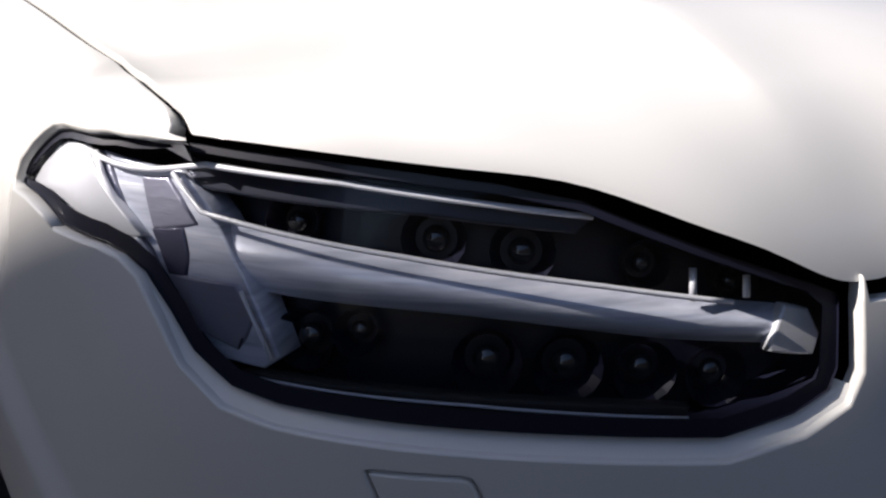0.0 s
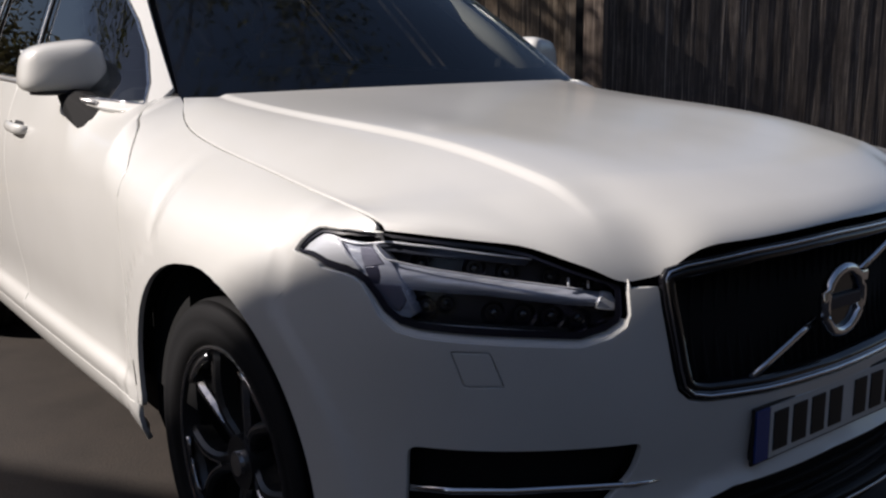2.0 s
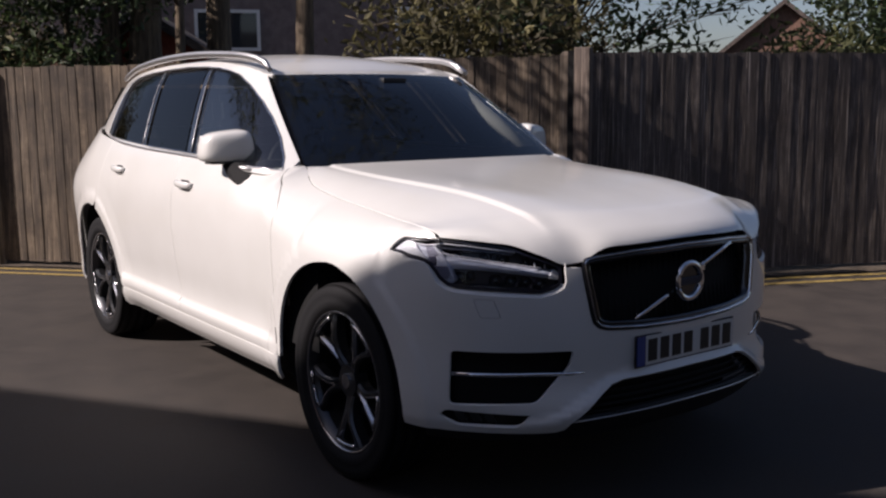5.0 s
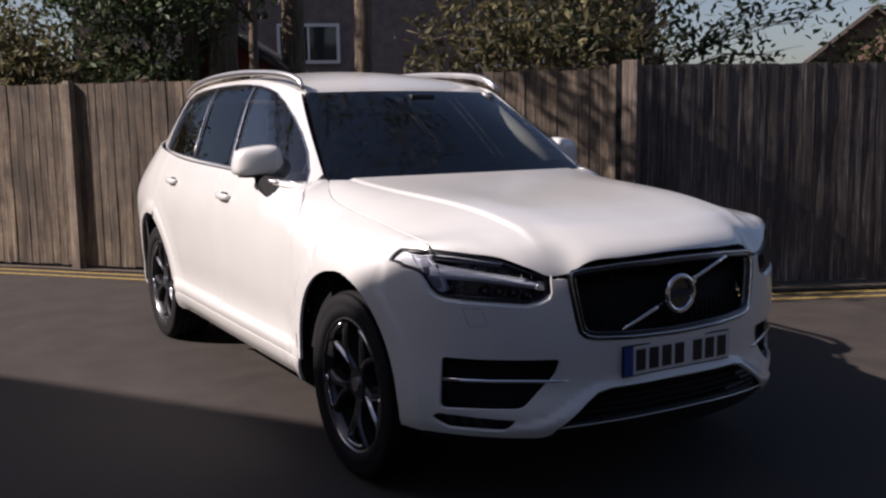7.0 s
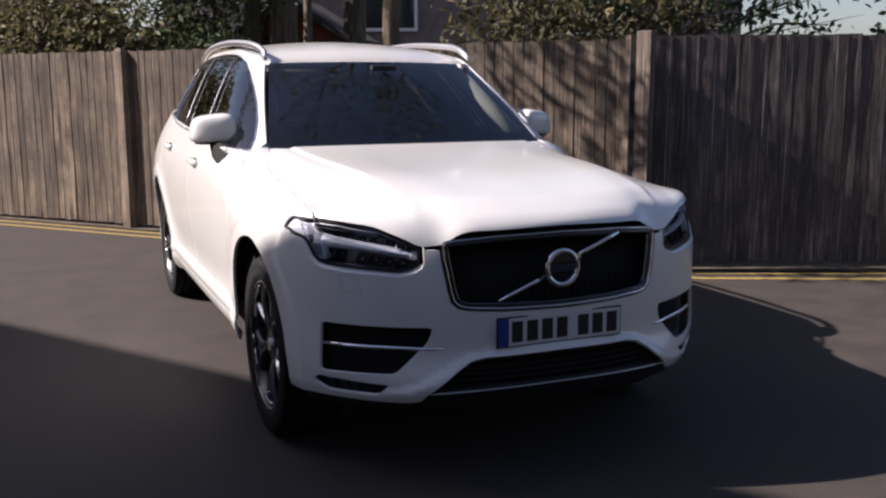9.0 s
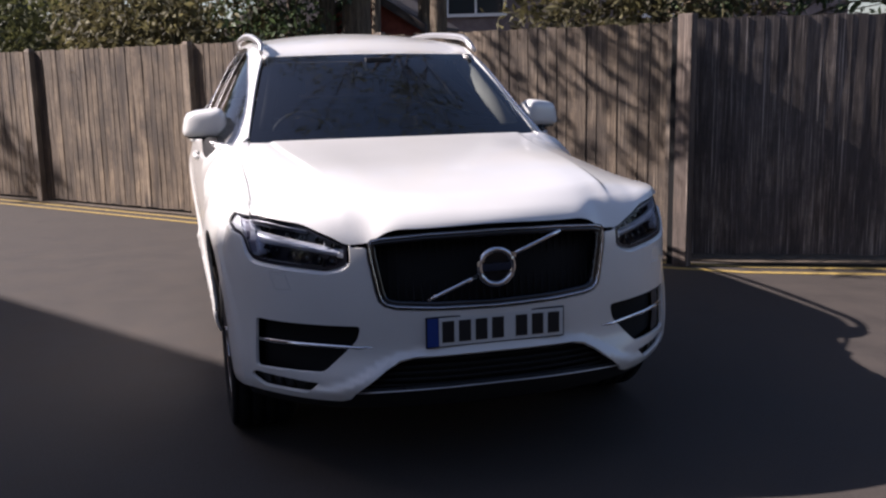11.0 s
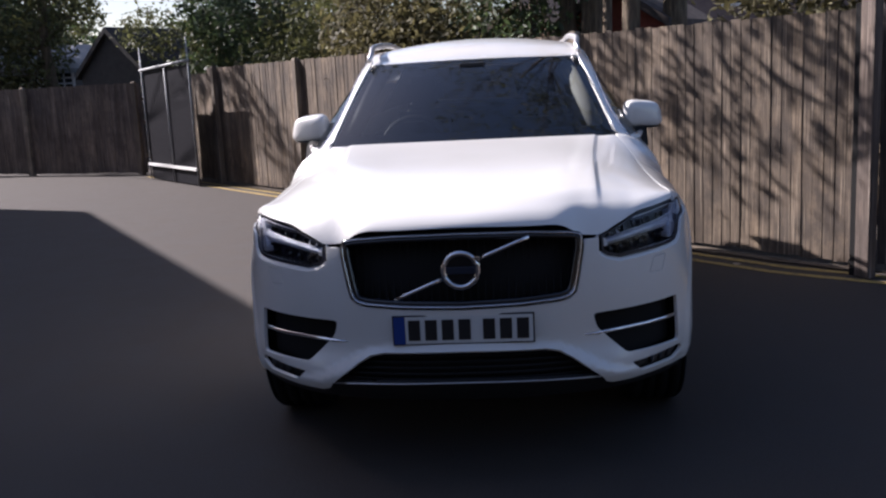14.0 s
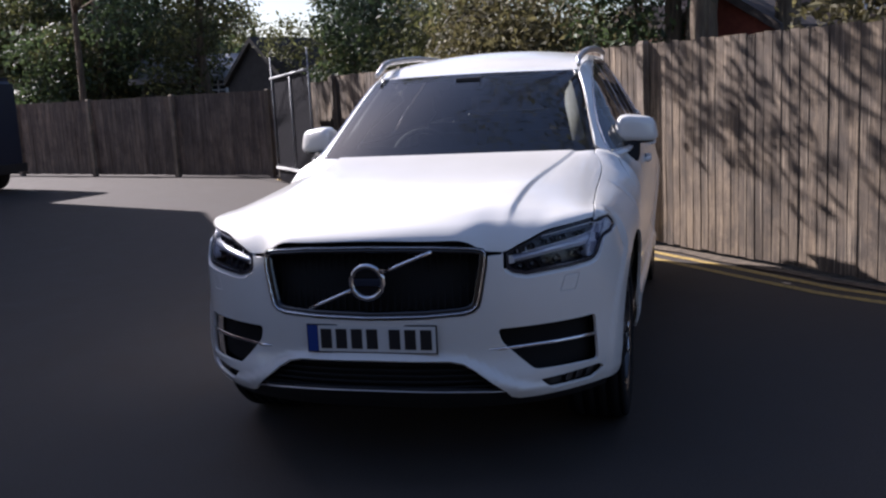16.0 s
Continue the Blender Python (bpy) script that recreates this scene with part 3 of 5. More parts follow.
def cabin(y, z):
    """Half width of the cabin's side at a place along and a height."""
    x = CAB_X(z)
    ya = pillar_y(min(z, 1.60))
    t = max(ya + 0.34 - y, 0) / 0.34
    x -= (0.155 - 0.215 * (z - 1.19)) * min(t, 1.3) ** 2
    x -= 0.15 * max(y - 3.5, 0) ** 2
    return x


def screen(u, w):
    """The windscreen: u across, w from bottom to top."""
    xb, xt = 0.724 * u, 0.575 * u
    b = np.array((xb, 1.40 + 0.145 * u * u, 1.180 + 0.002 * u * u))
    t = np.array((xt, 1.985 + 0.140 * u * u, 1.582 - 0.007 * u * u))
    p = b * (1 - w) + t * w
    p[2] += 0.035 * 4 * w * (1 - w) * (1 - 0.6 * u * u)
    return p


def roof(u, v):
    """The roof: u across from -1 to 1, v from windscreen to tailgate."""
    y_mid = 1.985 + v * (4.64 - 1.985)
    y = y_mid + 0.140 * u * u * (1 - v) - 0.10 * u * u * v
    ze = 1.575 + (ROOF_EDGE(y) - 1.575) * smooth(2.0, 2.35, y) if y < 2.35 else ROOF_EDGE(y)
    xe = 0.575 + (cabin(y, ze) - 0.575) * smooth(2.1, 2.5, y)
    crown = 0.007 + 0.044 * (1 - (1 - min(v / 0.25, 1.0)) ** 2)
    return np.array((xe * u, y, ze + crown * (1 - u * u)))


# ---- ground ----
bm = bmesh.new()
ring = [0.0, 3, 6, 10, 16, 26, 45, 90, 220, 900]
rows = [[bm.verts.new((r * math.cos(q), 3 + r * math.sin(q), 0)) for q in (2 * math.pi * j / 48 for j in range(48))] if r else [bm.verts.new((0, 3, 0))] for r in ring]
for j in range(48):
    bm.faces.new((rows[0][0], rows[1][j], rows[1][(j + 1) % 48]))
for a, b in zip(rows[1:], rows[2:]):
    for j in range(48):
        bm.faces.new((a[j], b[j], b[(j + 1) % 48], a[(j + 1) % 48]))
tagged(part("ground", bm, ASPHALT), "worn grey asphalt of a lane in sun and shade", "ground", kind="structure")

# ---- fence: a straight line of boards between posts ----
F0, FDIR, FOUT = Vector((2.565, 3.33, 0)), Vector((-0.649, 0.761, 0)).normalized(), Vector((-0.761, -0.649, 0)).normalized()


def on_fence(a, out=0.0, z=0.0):
    return F0 + FDIR * a + FOUT * out + Vector((0, 0, z))


def fence_turn(origin, along, out):
    m = Matrix.Identity(4)
    m.col[0][:3], m.col[1][:3], m.col[2][:3], m.col[3][:3] = along, out, (0, 0, 1), origin
    return m


def board_mesh(width, height, thick, seed):
    """A sawn board, a little uneven at its top and edges, standing at the origin."""
    r = random.Random(seed)
    bm = bmesh.new()
    n = 6
    rows = []
    skew = r.uniform(-0.003, 0.003)
    for i in range(n + 1):
        t = i / n
        w = width / 2 + r.uniform(-0.0025, 0.0025)
        dx = skew * t
        z = height * t + (r.uniform(-0.004, 0.003) if i == n else 0)
        k = r.uniform(-0.002, 0.002)
        rows.append([bm.verts.new((x + dx, y + k, z)) for x, y in ((-w, 0), (-w + 0.003, thick), (w - 0.003, thick * 0.55), (w, 0))])
    for r0, r1 in zip(rows, rows[1:]):
        for k in range(4):
            bm.faces.new((r0[k], r0[(k + 1) % 4], r1[(k + 1) % 4], r1[k]))
    bm.faces.new(rows[0])
    bm.faces.new(rows[-1][::-1])
    bmesh.ops.recalc_face_normals(bm, faces=bm.faces[:])
    me = bpy.data.meshes.new("board")
    bm.to_mesh(me)
    bm.free()
    return me


def fence_run(name, origin, along, out, length, height, mat, label, seed, pitch=0.088, posts=(), post_mat=None, gaps=()):
    """A run of upright boards on rails, with posts."""
    fence = thing(name, origin, label, "fence", kind="structure")
    kinds = []
    for i in range(6):
        me = board_mesh(pitch * 1.10, height, 0.009, seed * 10 + i)
        me.materials.append(mat)
        kinds.append(me)
    r = random.Random(seed)
    m = fence_turn(Vector(), along, out)
    n = int(length / pitch)
    for i in range(n):
        a = (i + 0.5) * pitch
        b = new("board", r.choice(kinds))
        b.parent = fence
        b.matrix_local = Matrix.Translation(along * a + out * r.uniform(-0.0015, 0.002) + Vector((0, 0, r.uniform(0.035, 0.048)))) @ m @ Matrix.Rotation(r.uniform(-0.0025, 0.0025), 4, "Y")
    for z in (0.35, 0.95, height - 0.25):
        part("rail", tube([Vector(origin) + along * 0.0 - out * 0.035 + Vector((0, 0, z)), Vector(origin) + along * length - out * 0.035 + Vector((0, 0, z))], 0.035, 4), mat, fence)
    for p in posts:
        bm = bmesh.new()
        h = height + 0.07
        o = Vector(origin) + along * p + out * 0.038
        rows = []
        for z, w in ((0, 0.048), (h - 0.03, 0.043), (h, 0.028)):
            rows.append([bm.verts.new(o + along * (w * sx) + out * (w * sy) + Vector((0, 0, z))) for sx, sy in ((-1, -1), (1, -1), (1, 1), (-1, 1))])
        for r0, r1 in zip(rows, rows[1:]):
            for k in range(4):
                bm.faces.new((r0[k], r0[(k + 1) % 4], r1[(k + 1) % 4], r1[k]))
        bm.faces.new(rows[-1])
        bmesh.ops.recalc_face_normals(bm, faces=bm.faces[:])
        part("post", bm, post_mat or POST, fence)
    return fence


SETBACK = Vector((0.087, 0.114, 0))
MDIR = (on_fence(9.0) - F0 - SETBACK).normalized()
MOUT = Vector((-MDIR.y, MDIR.x, 0))
fence_run("fence", F0 + SETBACK - MDIR * 0.03, MDIR, MOUT, 11.00, 1.77, WOOD, "weathered grey upright-board fence with square timber posts", 1, posts=(0.05, 2.80, 5.30, 8.01, 10.66))
GDIR = Vector((-0.905, 0.425, 0)).normalized()
GOUT = Vector((-0.425, -0.905, 0)).normalized()
CORNER = Vector((2.64, 3.36, 0))
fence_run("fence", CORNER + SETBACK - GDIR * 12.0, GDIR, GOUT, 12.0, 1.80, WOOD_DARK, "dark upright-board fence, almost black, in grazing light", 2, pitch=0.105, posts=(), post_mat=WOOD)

corner_post = thing("fence_post", (2.57, 3.20, 0), "broad grey timber post at the fence's corner", "fence post")
bm = bmesh.new()
solid(bm, (-0.035, -0.065, 0.0), (0.035, 0.065, 1.86), Matrix.Translation((2.575, 3.205, 0)) @ Matrix.Rotation(radians(24), 4, "Z"))
bmesh.ops.bevel(bm, geom=bm.edges[:], offset=0.006, segments=1, affect="EDGES")
part("upright", bm, WOOD_BROWN, corner_post)
# solid near-black strip that paints the shade of the gap by the post
bm = bmesh.new()
solid(bm, (-0.012, -0.026, 0.0), (0.012, 0.026, 1.84), Matrix.Translation((2.530, 3.292, 0)) @ Matrix.Rotation(radians(40), 4, "Z"))
part("gap_board", bm, DEEP, corner_post, "near-black strip standing for the dark gap beside the post")


# ---- yellow lines and the verge at the fence's foot ----
def strip(name, line, near, far, z, mat, label, category, wave=0.0):
    """A flat band beside a line of places, between two distances from it."""
    bm = bmesh.new()
    r = random.Random(len(name))
    rows = []
    n = len(line)
    pts = [Vector(p) for p in line]
    fine = []
    for a, b in zip(pts, pts[1:]):
        k = max(1, int((b - a).length / 0.25))
        fine += [a + (b - a) * i / k for i in range(k)]
    fine.append(pts[-1])
    for i, p in enumerate(fine):
        d = (fine[min(i + 2, len(fine) - 1)] - fine[max(i - 2, 0)]).normalized()
        out = Vector((-d.y, d.x, 0))
        rows.append([bm.verts.new(p + out * (o + r.uniform(-wave, wave)) + Vector((0, 0, z))) for o in (near, far)])
    for r0, r1 in zip(rows, rows[1:]):
        bm.faces.new((r0[0], r0[1], r1[1], r1[0]))
    bmesh.ops.recalc_face_normals(bm, faces=bm.faces[:])
    return tagged(part(name, bm, mat), label, category, kind="structure")


FOOT = [CORNER - GDIR * 12.0, CORNER - GDIR * 0.5, CORNER + FDIR * 0.5, on_fence(10.9), on_fence(13.2)]
strip("verge", FOOT, -0.4, 0.10, 0.012, DIRT, "narrow strip of earth and leaf litter along the fence", "verge", 0.03)
strip("yellow_line", FOOT, 0.16, 0.235, 0.004, YELLOW, "worn yellow road line along the verge", "road line", 0.003)
strip("yellow_line", FOOT, 0.36, 0.435, 0.004, YELLOW, "worn yellow road line along the verge", "road line", 0.003)

# ---- far end: gate and the fence across the lane ----
BACK = Vector((-6.45, 13.55, 0))
BDIR = Vector((-0.955, 0.297, 0)).normalized()
BOUT = Vector((-0.297, -0.955, 0)).normalized()
fence_run("fence", BACK, BDIR, BOUT, 13.0, 1.62, WOOD_BROWN, "grey upright-board fence across the end of the lane, in shade", 3, pitch=0.14, posts=(0.1, 2.7, 5.3, 7.9, 10.5))
gate = thing("metal_gate", on_fence(10.5, 0.5), "tall dark slatted gate with pale galvanised tubes and white bottom rail", "gate")
for a, top in ((10.53, 2.28), (11.55, 1.88), (12.62, 2.22)):
    part("upright", tube([on_fence(a, 0.52, 0.02), on_fence(a, 0.52, top)], 0.013, 8), STEEL, gate)
part("top_rail", tube([on_fence(10.50, 0.53, 1.93), on_fence(12.66, 0.53, 1.85)], 0.022, 8), STEEL, gate)
bm = bmesh.new()
solid(bm, (0.0, -0.02, 0.0), (2.12, 0.02, 0.042), fence_turn(on_fence(10.52, 0.53, 0.25), FDIR, FOUT))
part("bottom_rail", bm, FRAME_WHITE, gate, "white bottom rail")
for i in range(29):
    a = 10.57 + i * 0.0715
    bm = bmesh.new()
    solid(bm, (-0.031, -0.012, 0.02), (0.031, 0.0, 1.86 + 0.012 * (i % 3)), fence_turn(on_fence(a, 0.5), FDIR, FOUT))
    part("slat", bm, GATE_BLACK, gate)
fence_run("fence", on_fence(11.0), FDIR, FOUT, 2.7, 1.7, WOOD, "length of grey board fence behind the gate", 4, posts=(2.6,))

# ---- what stands behind the fences ----
def house(name, origin, angle, size, eaves, ridge, wall_mat, roof_mat, label, windows=(), overhang=0.25):
    """A plain gabled building: windows are (face, along, up, width, height)."""
    h = thing(name, origin, label, "shed" if "shed" in name else "house")
    m = Matrix.Translation(origin) @ Matrix.Rotation(radians(angle), 4, "Z")
    w, d = size
    bm = bmesh.new()
    v = [bm.verts.new(m @ Vector(p)) for p in ((-w / 2, -d / 2, 0), (w / 2, -d / 2, 0), (w / 2, d / 2, 0), (-w / 2, d / 2, 0), (-w / 2, -d / 2, eaves), (w / 2, -d / 2, eaves), (w / 2, d / 2, eaves), (-w / 2, d / 2, eaves), (-w / 2, 0, ridge), (w / 2, 0, ridge))]
    for f in ((0, 1, 5, 4), (2, 3, 7, 6), (1, 2, 6, 9, 5), (3, 0, 4, 8, 7)):
        bm.faces.new([v[k] for k in f])
    bmesh.ops.recalc_face_normals(bm, faces=bm.faces[:])
    body = part("wall", bm, wall_mat, h)
    for g in (-1, 1):
        bm = bmesh.new()
        o = overhang
        drop = (ridge - eaves) / (d / 2) * o
        pts = [(-w / 2 - o, g * (d / 2 + o), eaves - drop), (w / 2 + o, g * (d / 2 + o), eaves - drop), (w / 2 + o, 0, ridge), (-w / 2 - o, 0, ridge)]
        lo = [bm.verts.new(m @ Vector(p)) for p in pts]
        hi = [bm.verts.new(m @ (Vector(p) + Vector((0, 0, 0.12)))) for p in pts]
        bm.faces.new(lo)
        bm.faces.new(hi)
        for i in range(4):
            bm.faces.new((lo[i], lo[(i + 1) % 4], hi[(i + 1) % 4], hi[i]))
        bmesh.ops.recalc_face_normals(bm, faces=bm.faces[:])
        part("roof_slope", bm, roof_mat, h)
    for along, up, ww, hh, bars in windows:
        y = -d / 2
        win = box("window", (along - ww / 2, y - 0.03, up), (along + ww / 2, y + 0.02, up + hh), PANE, h, turn=m)
        for x0, x1, z0, z1 in ((along - ww / 2 - 0.06, along + ww / 2 + 0.06, up - 0.06, up), (along - ww / 2 - 0.06, along + ww / 2 + 0.06, up + hh, up + hh + 0.06), (along - ww / 2 - 0.06, along - ww / 2, up, up + hh), (along + ww / 2, along + ww / 2 + 0.06, up, up + hh)):
            box("window_frame", (x0, y - 0.06, z0), (x1, y + 0.03, z1), FRAME_WHITE, win, turn=m)
        for i in range(1, bars):
            x = along - ww / 2 + ww * i / bars
            box("glazing_bar", (x - 0.02, y - 0.05, up), (x + 0.02, y - 0.02, up + hh), FRAME_WHITE, win, turn=m)
        if bars > 2:
            for i in range(1, 4):
                z = up + hh * i / 4
                box("glazing_bar", (along - ww / 2, y - 0.05, z - 0.02), (along + ww / 2, y - 0.02, z + 0.02), FRAME_WHITE, win, turn=m)
    return h


house("garden_shed", (1.98, 10.7, 0), 58, (1.5, 1.6), 2.05, 2.55, SHED_RED, ROOF_TILE, "small red-painted timber shed with a dark felt roof behind the fence", overhang=0.1)
house("brick_house", (7.2, 17.2, 0), -25, (11.0, 7.0), 4.7, 6.8, RENDER_GREY, ROOF_TILE, "brown-walled house with white-framed windows beyond the garden fence", windows=((-1.2, 2.55, 1.05, 0.62, 2), (2.6, 2.45, 1.3, 0.8, 2)))
house("summer_house", (-11.9, 20.6, 0), 14, (2.3, 2.2), 2.15, 2.65, CLADDING, STEEL, "timber summer house with a pale roof and a white lattice window", windows=((0.70, 1.52, 0.75, 0.55, 4),))
house("garden_shed", (-7.75, 17.3, 0), 62, (1.8, 2.0), 1.9, 2.75, CLADDING, CLADDING, "dark timber garden shed with a steep gable behind the gate", overhang=0.1)
house("gabled_house", (21.1, 14.25, 0), 35, (6.0, 4.6), 2.05, 3.92, BRICK, ROOF_TILE, "distant gabled house with a tiled roof beyond the dark fence")

# the building whose shade lies over the lane, behind the camera's way
WAY = Vector((0.5524, -0.8336, 0)).normalized()
TALL = 6.3
AWAY = Vector((-0.8336, -0.5524, 0))
B0 = Vector((-5.332, 8.52, 0)) + Vector((SUN_WAY.x, SUN_WAY.y, 0)) / SUN_WAY.z * TALL
bm = bmesh.new()
solid(bm, (0, -9.0, 0), (14.5, 0, TALL), fence_turn(B0, WAY, -AWAY))
part("wall_north", bm, BRICK)
tagged(bpy.data.objects["wall_north"], "plain brick building along the other side of the lane", "building", kind="structure")


# an unseen dark block, added to cut low sky light on the car's nose
bm = bmesh.new()
solid(bm, (-15.0, -16.0, 0), (13.0, -8.4, 4.8))
part("wall_south", bm, CLADDING)
tagged(bpy.data.objects["wall_south"], "unseen dark block added to keep low sky light off the car's nose", "building", kind="structure")


def van(at, angle):
    """A panel van, seen by its rear corner only."""
    v = thing("van", at, "dark blue panel van parked at the far end of the lane", "van")
    m = Matrix.Translation(at) @ Matrix.Rotation(radians(angle), 4, "Z")
    bm = bmesh.new()
    solid(bm, (-4.6, -0.95, 0.32), (0, 0.95, 2.15), m)
    bmesh.ops.bevel(bm, geom=bm.edges[:], offset=0.12, segments=3, affect="EDGES")
    part("body", bm, BLUE_STEEL, v)
    for x in (-0.85, -3.8):
        for y in (-0.86, 0.86):
            bm = bmesh.new()
            bmesh.ops.create_cone(bm, cap_ends=True, segments=24, radius1=0.34, radius2=0.34, depth=0.22, matrix=m @ Matrix.Translation((x, y, 0.34)) @ Matrix.Rotation(radians(90), 4, "X"))
            wheel = part("wheel", bm, RUBBER, v)
    bm = bmesh.new()
    solid(bm, (-0.1, -0.9, 0.36), (0.06, 0.9, 0.52), m)
    part("rear_bumper", bm, BLACK, v)


van((-11.45, 11.65, 0), -10)


# ---- trees and shrubs ----
def leaves(centres, count, size, seed):
    """Many small folded leaves round the given clumps (place, three radii), as one mesh."""
    r = np.random.RandomState(seed)
    vol = np.array([c[1][0] * c[1][1] * c[1][2] for c in centres])
    pick = r.choice(len(centres), count, p=vol / vol.sum())
    c = np.array([c[0] for c in centres])[pick]
    rad = np.array([c[1] for c in centres])[pick]
    d = r.normal(size=(count, 3))
    d /= np.linalg.norm(d, axis=1)[:, None]
    # twigs: leaves gather in small bunches
    bunch = r.normal(size=(max(count // 14, 1), 3))
    bunch /= np.linalg.norm(bunch, axis=1)[:, None]
    reach = r.uniform(0.25, 1.0, len(bunch)) ** 0.45
    b = r.randint(0, len(bunch), count)
    p = c + bunch[b] * reach[b][:, None] * rad + r.normal(size=(count, 3)) * 0.11
    a = r.normal(size=(count, 3))
    a /= np.linalg.norm(a, axis=1)[:, None]
    q = np.cross(a, d)
    q /= np.linalg.norm(q, axis=1)[:, None] + 1e-9
    s = size * r.uniform(0.55, 1.25, count)[:, None]
    n = np.cross(a, q)
    v = np.stack([p - a * s, p + q * s * 0.42 + n * s * 0.12, p + a * s, p - q * s * 0.42 + n * s * 0.12], 1).reshape(-1, 3)
    k = np.arange(count)[:, None] * 4
    f = np.concatenate([k + np.array([[0, 1, 2]]), k + np.array([[0, 2, 3]])], 0)
    me = bpy.data.meshes.new("crown")
    me.from_pydata(v.tolist(), [], f.tolist())
    return me


def tree(name, at, height, girth, clumps, leaf, count, size, seed, label, category="tree", lean=(0, 0)):
    """A tapered, uneven trunk with limbs to each clump of leaves."""
    t = thing(name, at, label, category, {"shrub": "shrubs behind the fence", "tall_tree": "tall trees by the lane", "dark_tree": "dark trees beyond the lane", "far_tree": "far belt of trees"}.get(name, ""))
    r = random.Random(seed)
    o = Vector(at)
    line = [o + Vector((lean[0] * k / 7 + r.uniform(-1, 1) * girth * 0.25, lean[1] * k / 7 + r.uniform(-1, 1) * girth * 0.25, height * k / 7)) for k in range(8)]
    part("trunk", tube(line, [girth * (1.25 if k == 0 else 1.0) * (1 - 0.085 * k) * r.uniform(0.9, 1.1) for k in range(8)], 12), BARK, t)
    where = [(o + Vector(c), rad) for c, rad in clumps]
    for c, rad in where:
        k = min(6, max(2, int(7 * (c.z - o.z) / height * 0.75)))
        a = line[k]
        mid = (a + c) / 2 + Vector((r.uniform(-0.2, 0.2), r.uniform(-0.2, 0.2), 0.15))
        part("limb", tube([a, mid, c, c + (c - mid) * 0.7], [girth * 0.26, girth * 0.15, girth * 0.08, girth * 0.03], 6), BARK, t)
        for _ in range(5):
            e = c + Vector((r.uniform(-1, 1) * rad[0], r.uniform(-1, 1) * rad[1], r.uniform(-0.9, 0.9) * rad[2]))
            part("twig", tube([mid, (mid + e) / 2 + Vector((0, 0, 0.08)), e], [girth * 0.12, girth * 0.07, 0.006], 5), BARK, t)
    me = leaves(where, count, size, seed)
    part("crown", me, leaf, t)
    return t


def behind(a, off, z=0.0):
    return tuple(on_fence(a, -off, z))


R = random.Random(5)
# broad shrubs and young trees along the garden side
for i, (a, off, h, leaf, n) in enumerate(((11.8, 2.2, 2.9, LEAF_DARK, 9000), (10.2, 2.2, 2.8, LEAF_OLIVE, 9000), (8.9, 2.4, 3.0, LEAF_OLIVE, 9000), (7.6, 1.7, 2.9, LEAF_BROWN, 8000), (6.2, 2.6, 3.6, LEAF_DARK, 8000),
                                          (0.95, 2.0, 3.1, LEAF_BROWN, 4500))):
    cl = [((R.uniform(-0.9, 0.9), R.uniform(-0.7, 0.7), h * R.uniform(0.42, 0.98)), (R.uniform(0.7, 1.15), R.uniform(0.6, 1.0), R.uniform(0.5, 0.85))) for _ in range(7)]
    tree("shrub", behind(a, off), h * 0.8, 0.07, cl, leaf, n, 0.062, 20 + i, "tall dense garden shrub in spring leaf behind the fence", "shrub")
house("garden_shed", (0.85, 11.6, 0), 52, (1.5, 1.6), 1.95, 2.45, BRICK, ROOF_TILE, "small brick garden store with a pitched roof behind the fence", overhang=0.12)
# trunks of tall trees, their crowns above
for i, (x, y, g, n) in enumerate(((1.00, 9.60, 0.125, 2200), (1.38, 9.44, 0.25, 2200), (2.36, 9.72, 0.20, 2200), (1.26, 5.24, 0.095, 1500))):
    cl = [((R.uniform(-3.2, 1.2), R.uniform(-3.4, 1.2), R.uniform(4.8, 8.0)), (1.1, 1.1, 0.7)) for _ in range(7)]
    tree("tall_tree", (x, y, 0), 8.0, g, cl, LEAF_OLIVE, n, 0.08, 50 + i, "tall tree with rough, ridged trunk rising behind the fence")
# slender tree, added so that its unseen boughs over the lane dapple the fence
cl = [((-2.8, -2.4, 3.7), (0.6, 0.6, 0.4)), ((-4.6, -1.2, 5.2), (0.8, 0.7, 0.4)), ((-3.3, -2.8, 4.9), (0.7, 0.7, 0.5)), ((-2.6, -3.4, 4.3), (0.7, 0.7, 0.4))]
tree("tall_tree", (1.40, 8.42, 0), 6.0, 0.07, cl, LEAF_OLIVE, 1300, 0.065, 58, "slender tree added with unseen boughs that dapple the fence")
cl = [((R.uniform(-0.9, 0.9), R.uniform(-0.5, 0.5), R.uniform(1.3, 2.7)), (0.7, 0.6, 0.5)) for _ in range(7)]
tree("shrub", (-6.2, 15.9, 0), 2.2, 0.06, cl, LEAF_OLIVE, 6000, 0.062, 73, "leafy shrub before the dark shed behind the gate", "shrub")
# the tree whose twigs hang before the sky
cl = [((x, y, z), (0.22 * k, 0.20 * k, 0.15 * k)) for x, y, z, k in ((-0.22, -0.4, 2.11, 1.0), (0.45, -0.4, 2.35, 1.1), (0.94, -0.4, 2.14, 1.3), (1.35, -0.5, 2.42, 1.1), (1.63, -0.4, 2.05, 1.0), (0.5, -0.3, 2.0, 0.9), (0.1, -0.2, 2.9, 2.0), (1.0, -0.3, 3.1, 2.2), (1.9, -0.5, 3.0, 2.0), (2.3, -0.5, 2.5, 1.1), (-0.5, 0.0, 2.3, 1.6))]
tree("small_tree", (3.9, 5.0, 0), 3.3, 0.06, cl, LEAF_DARK, 2600, 0.055, 70, "small tree with thin hanging leafy twigs above the dark fence")
rs = random.Random(8)
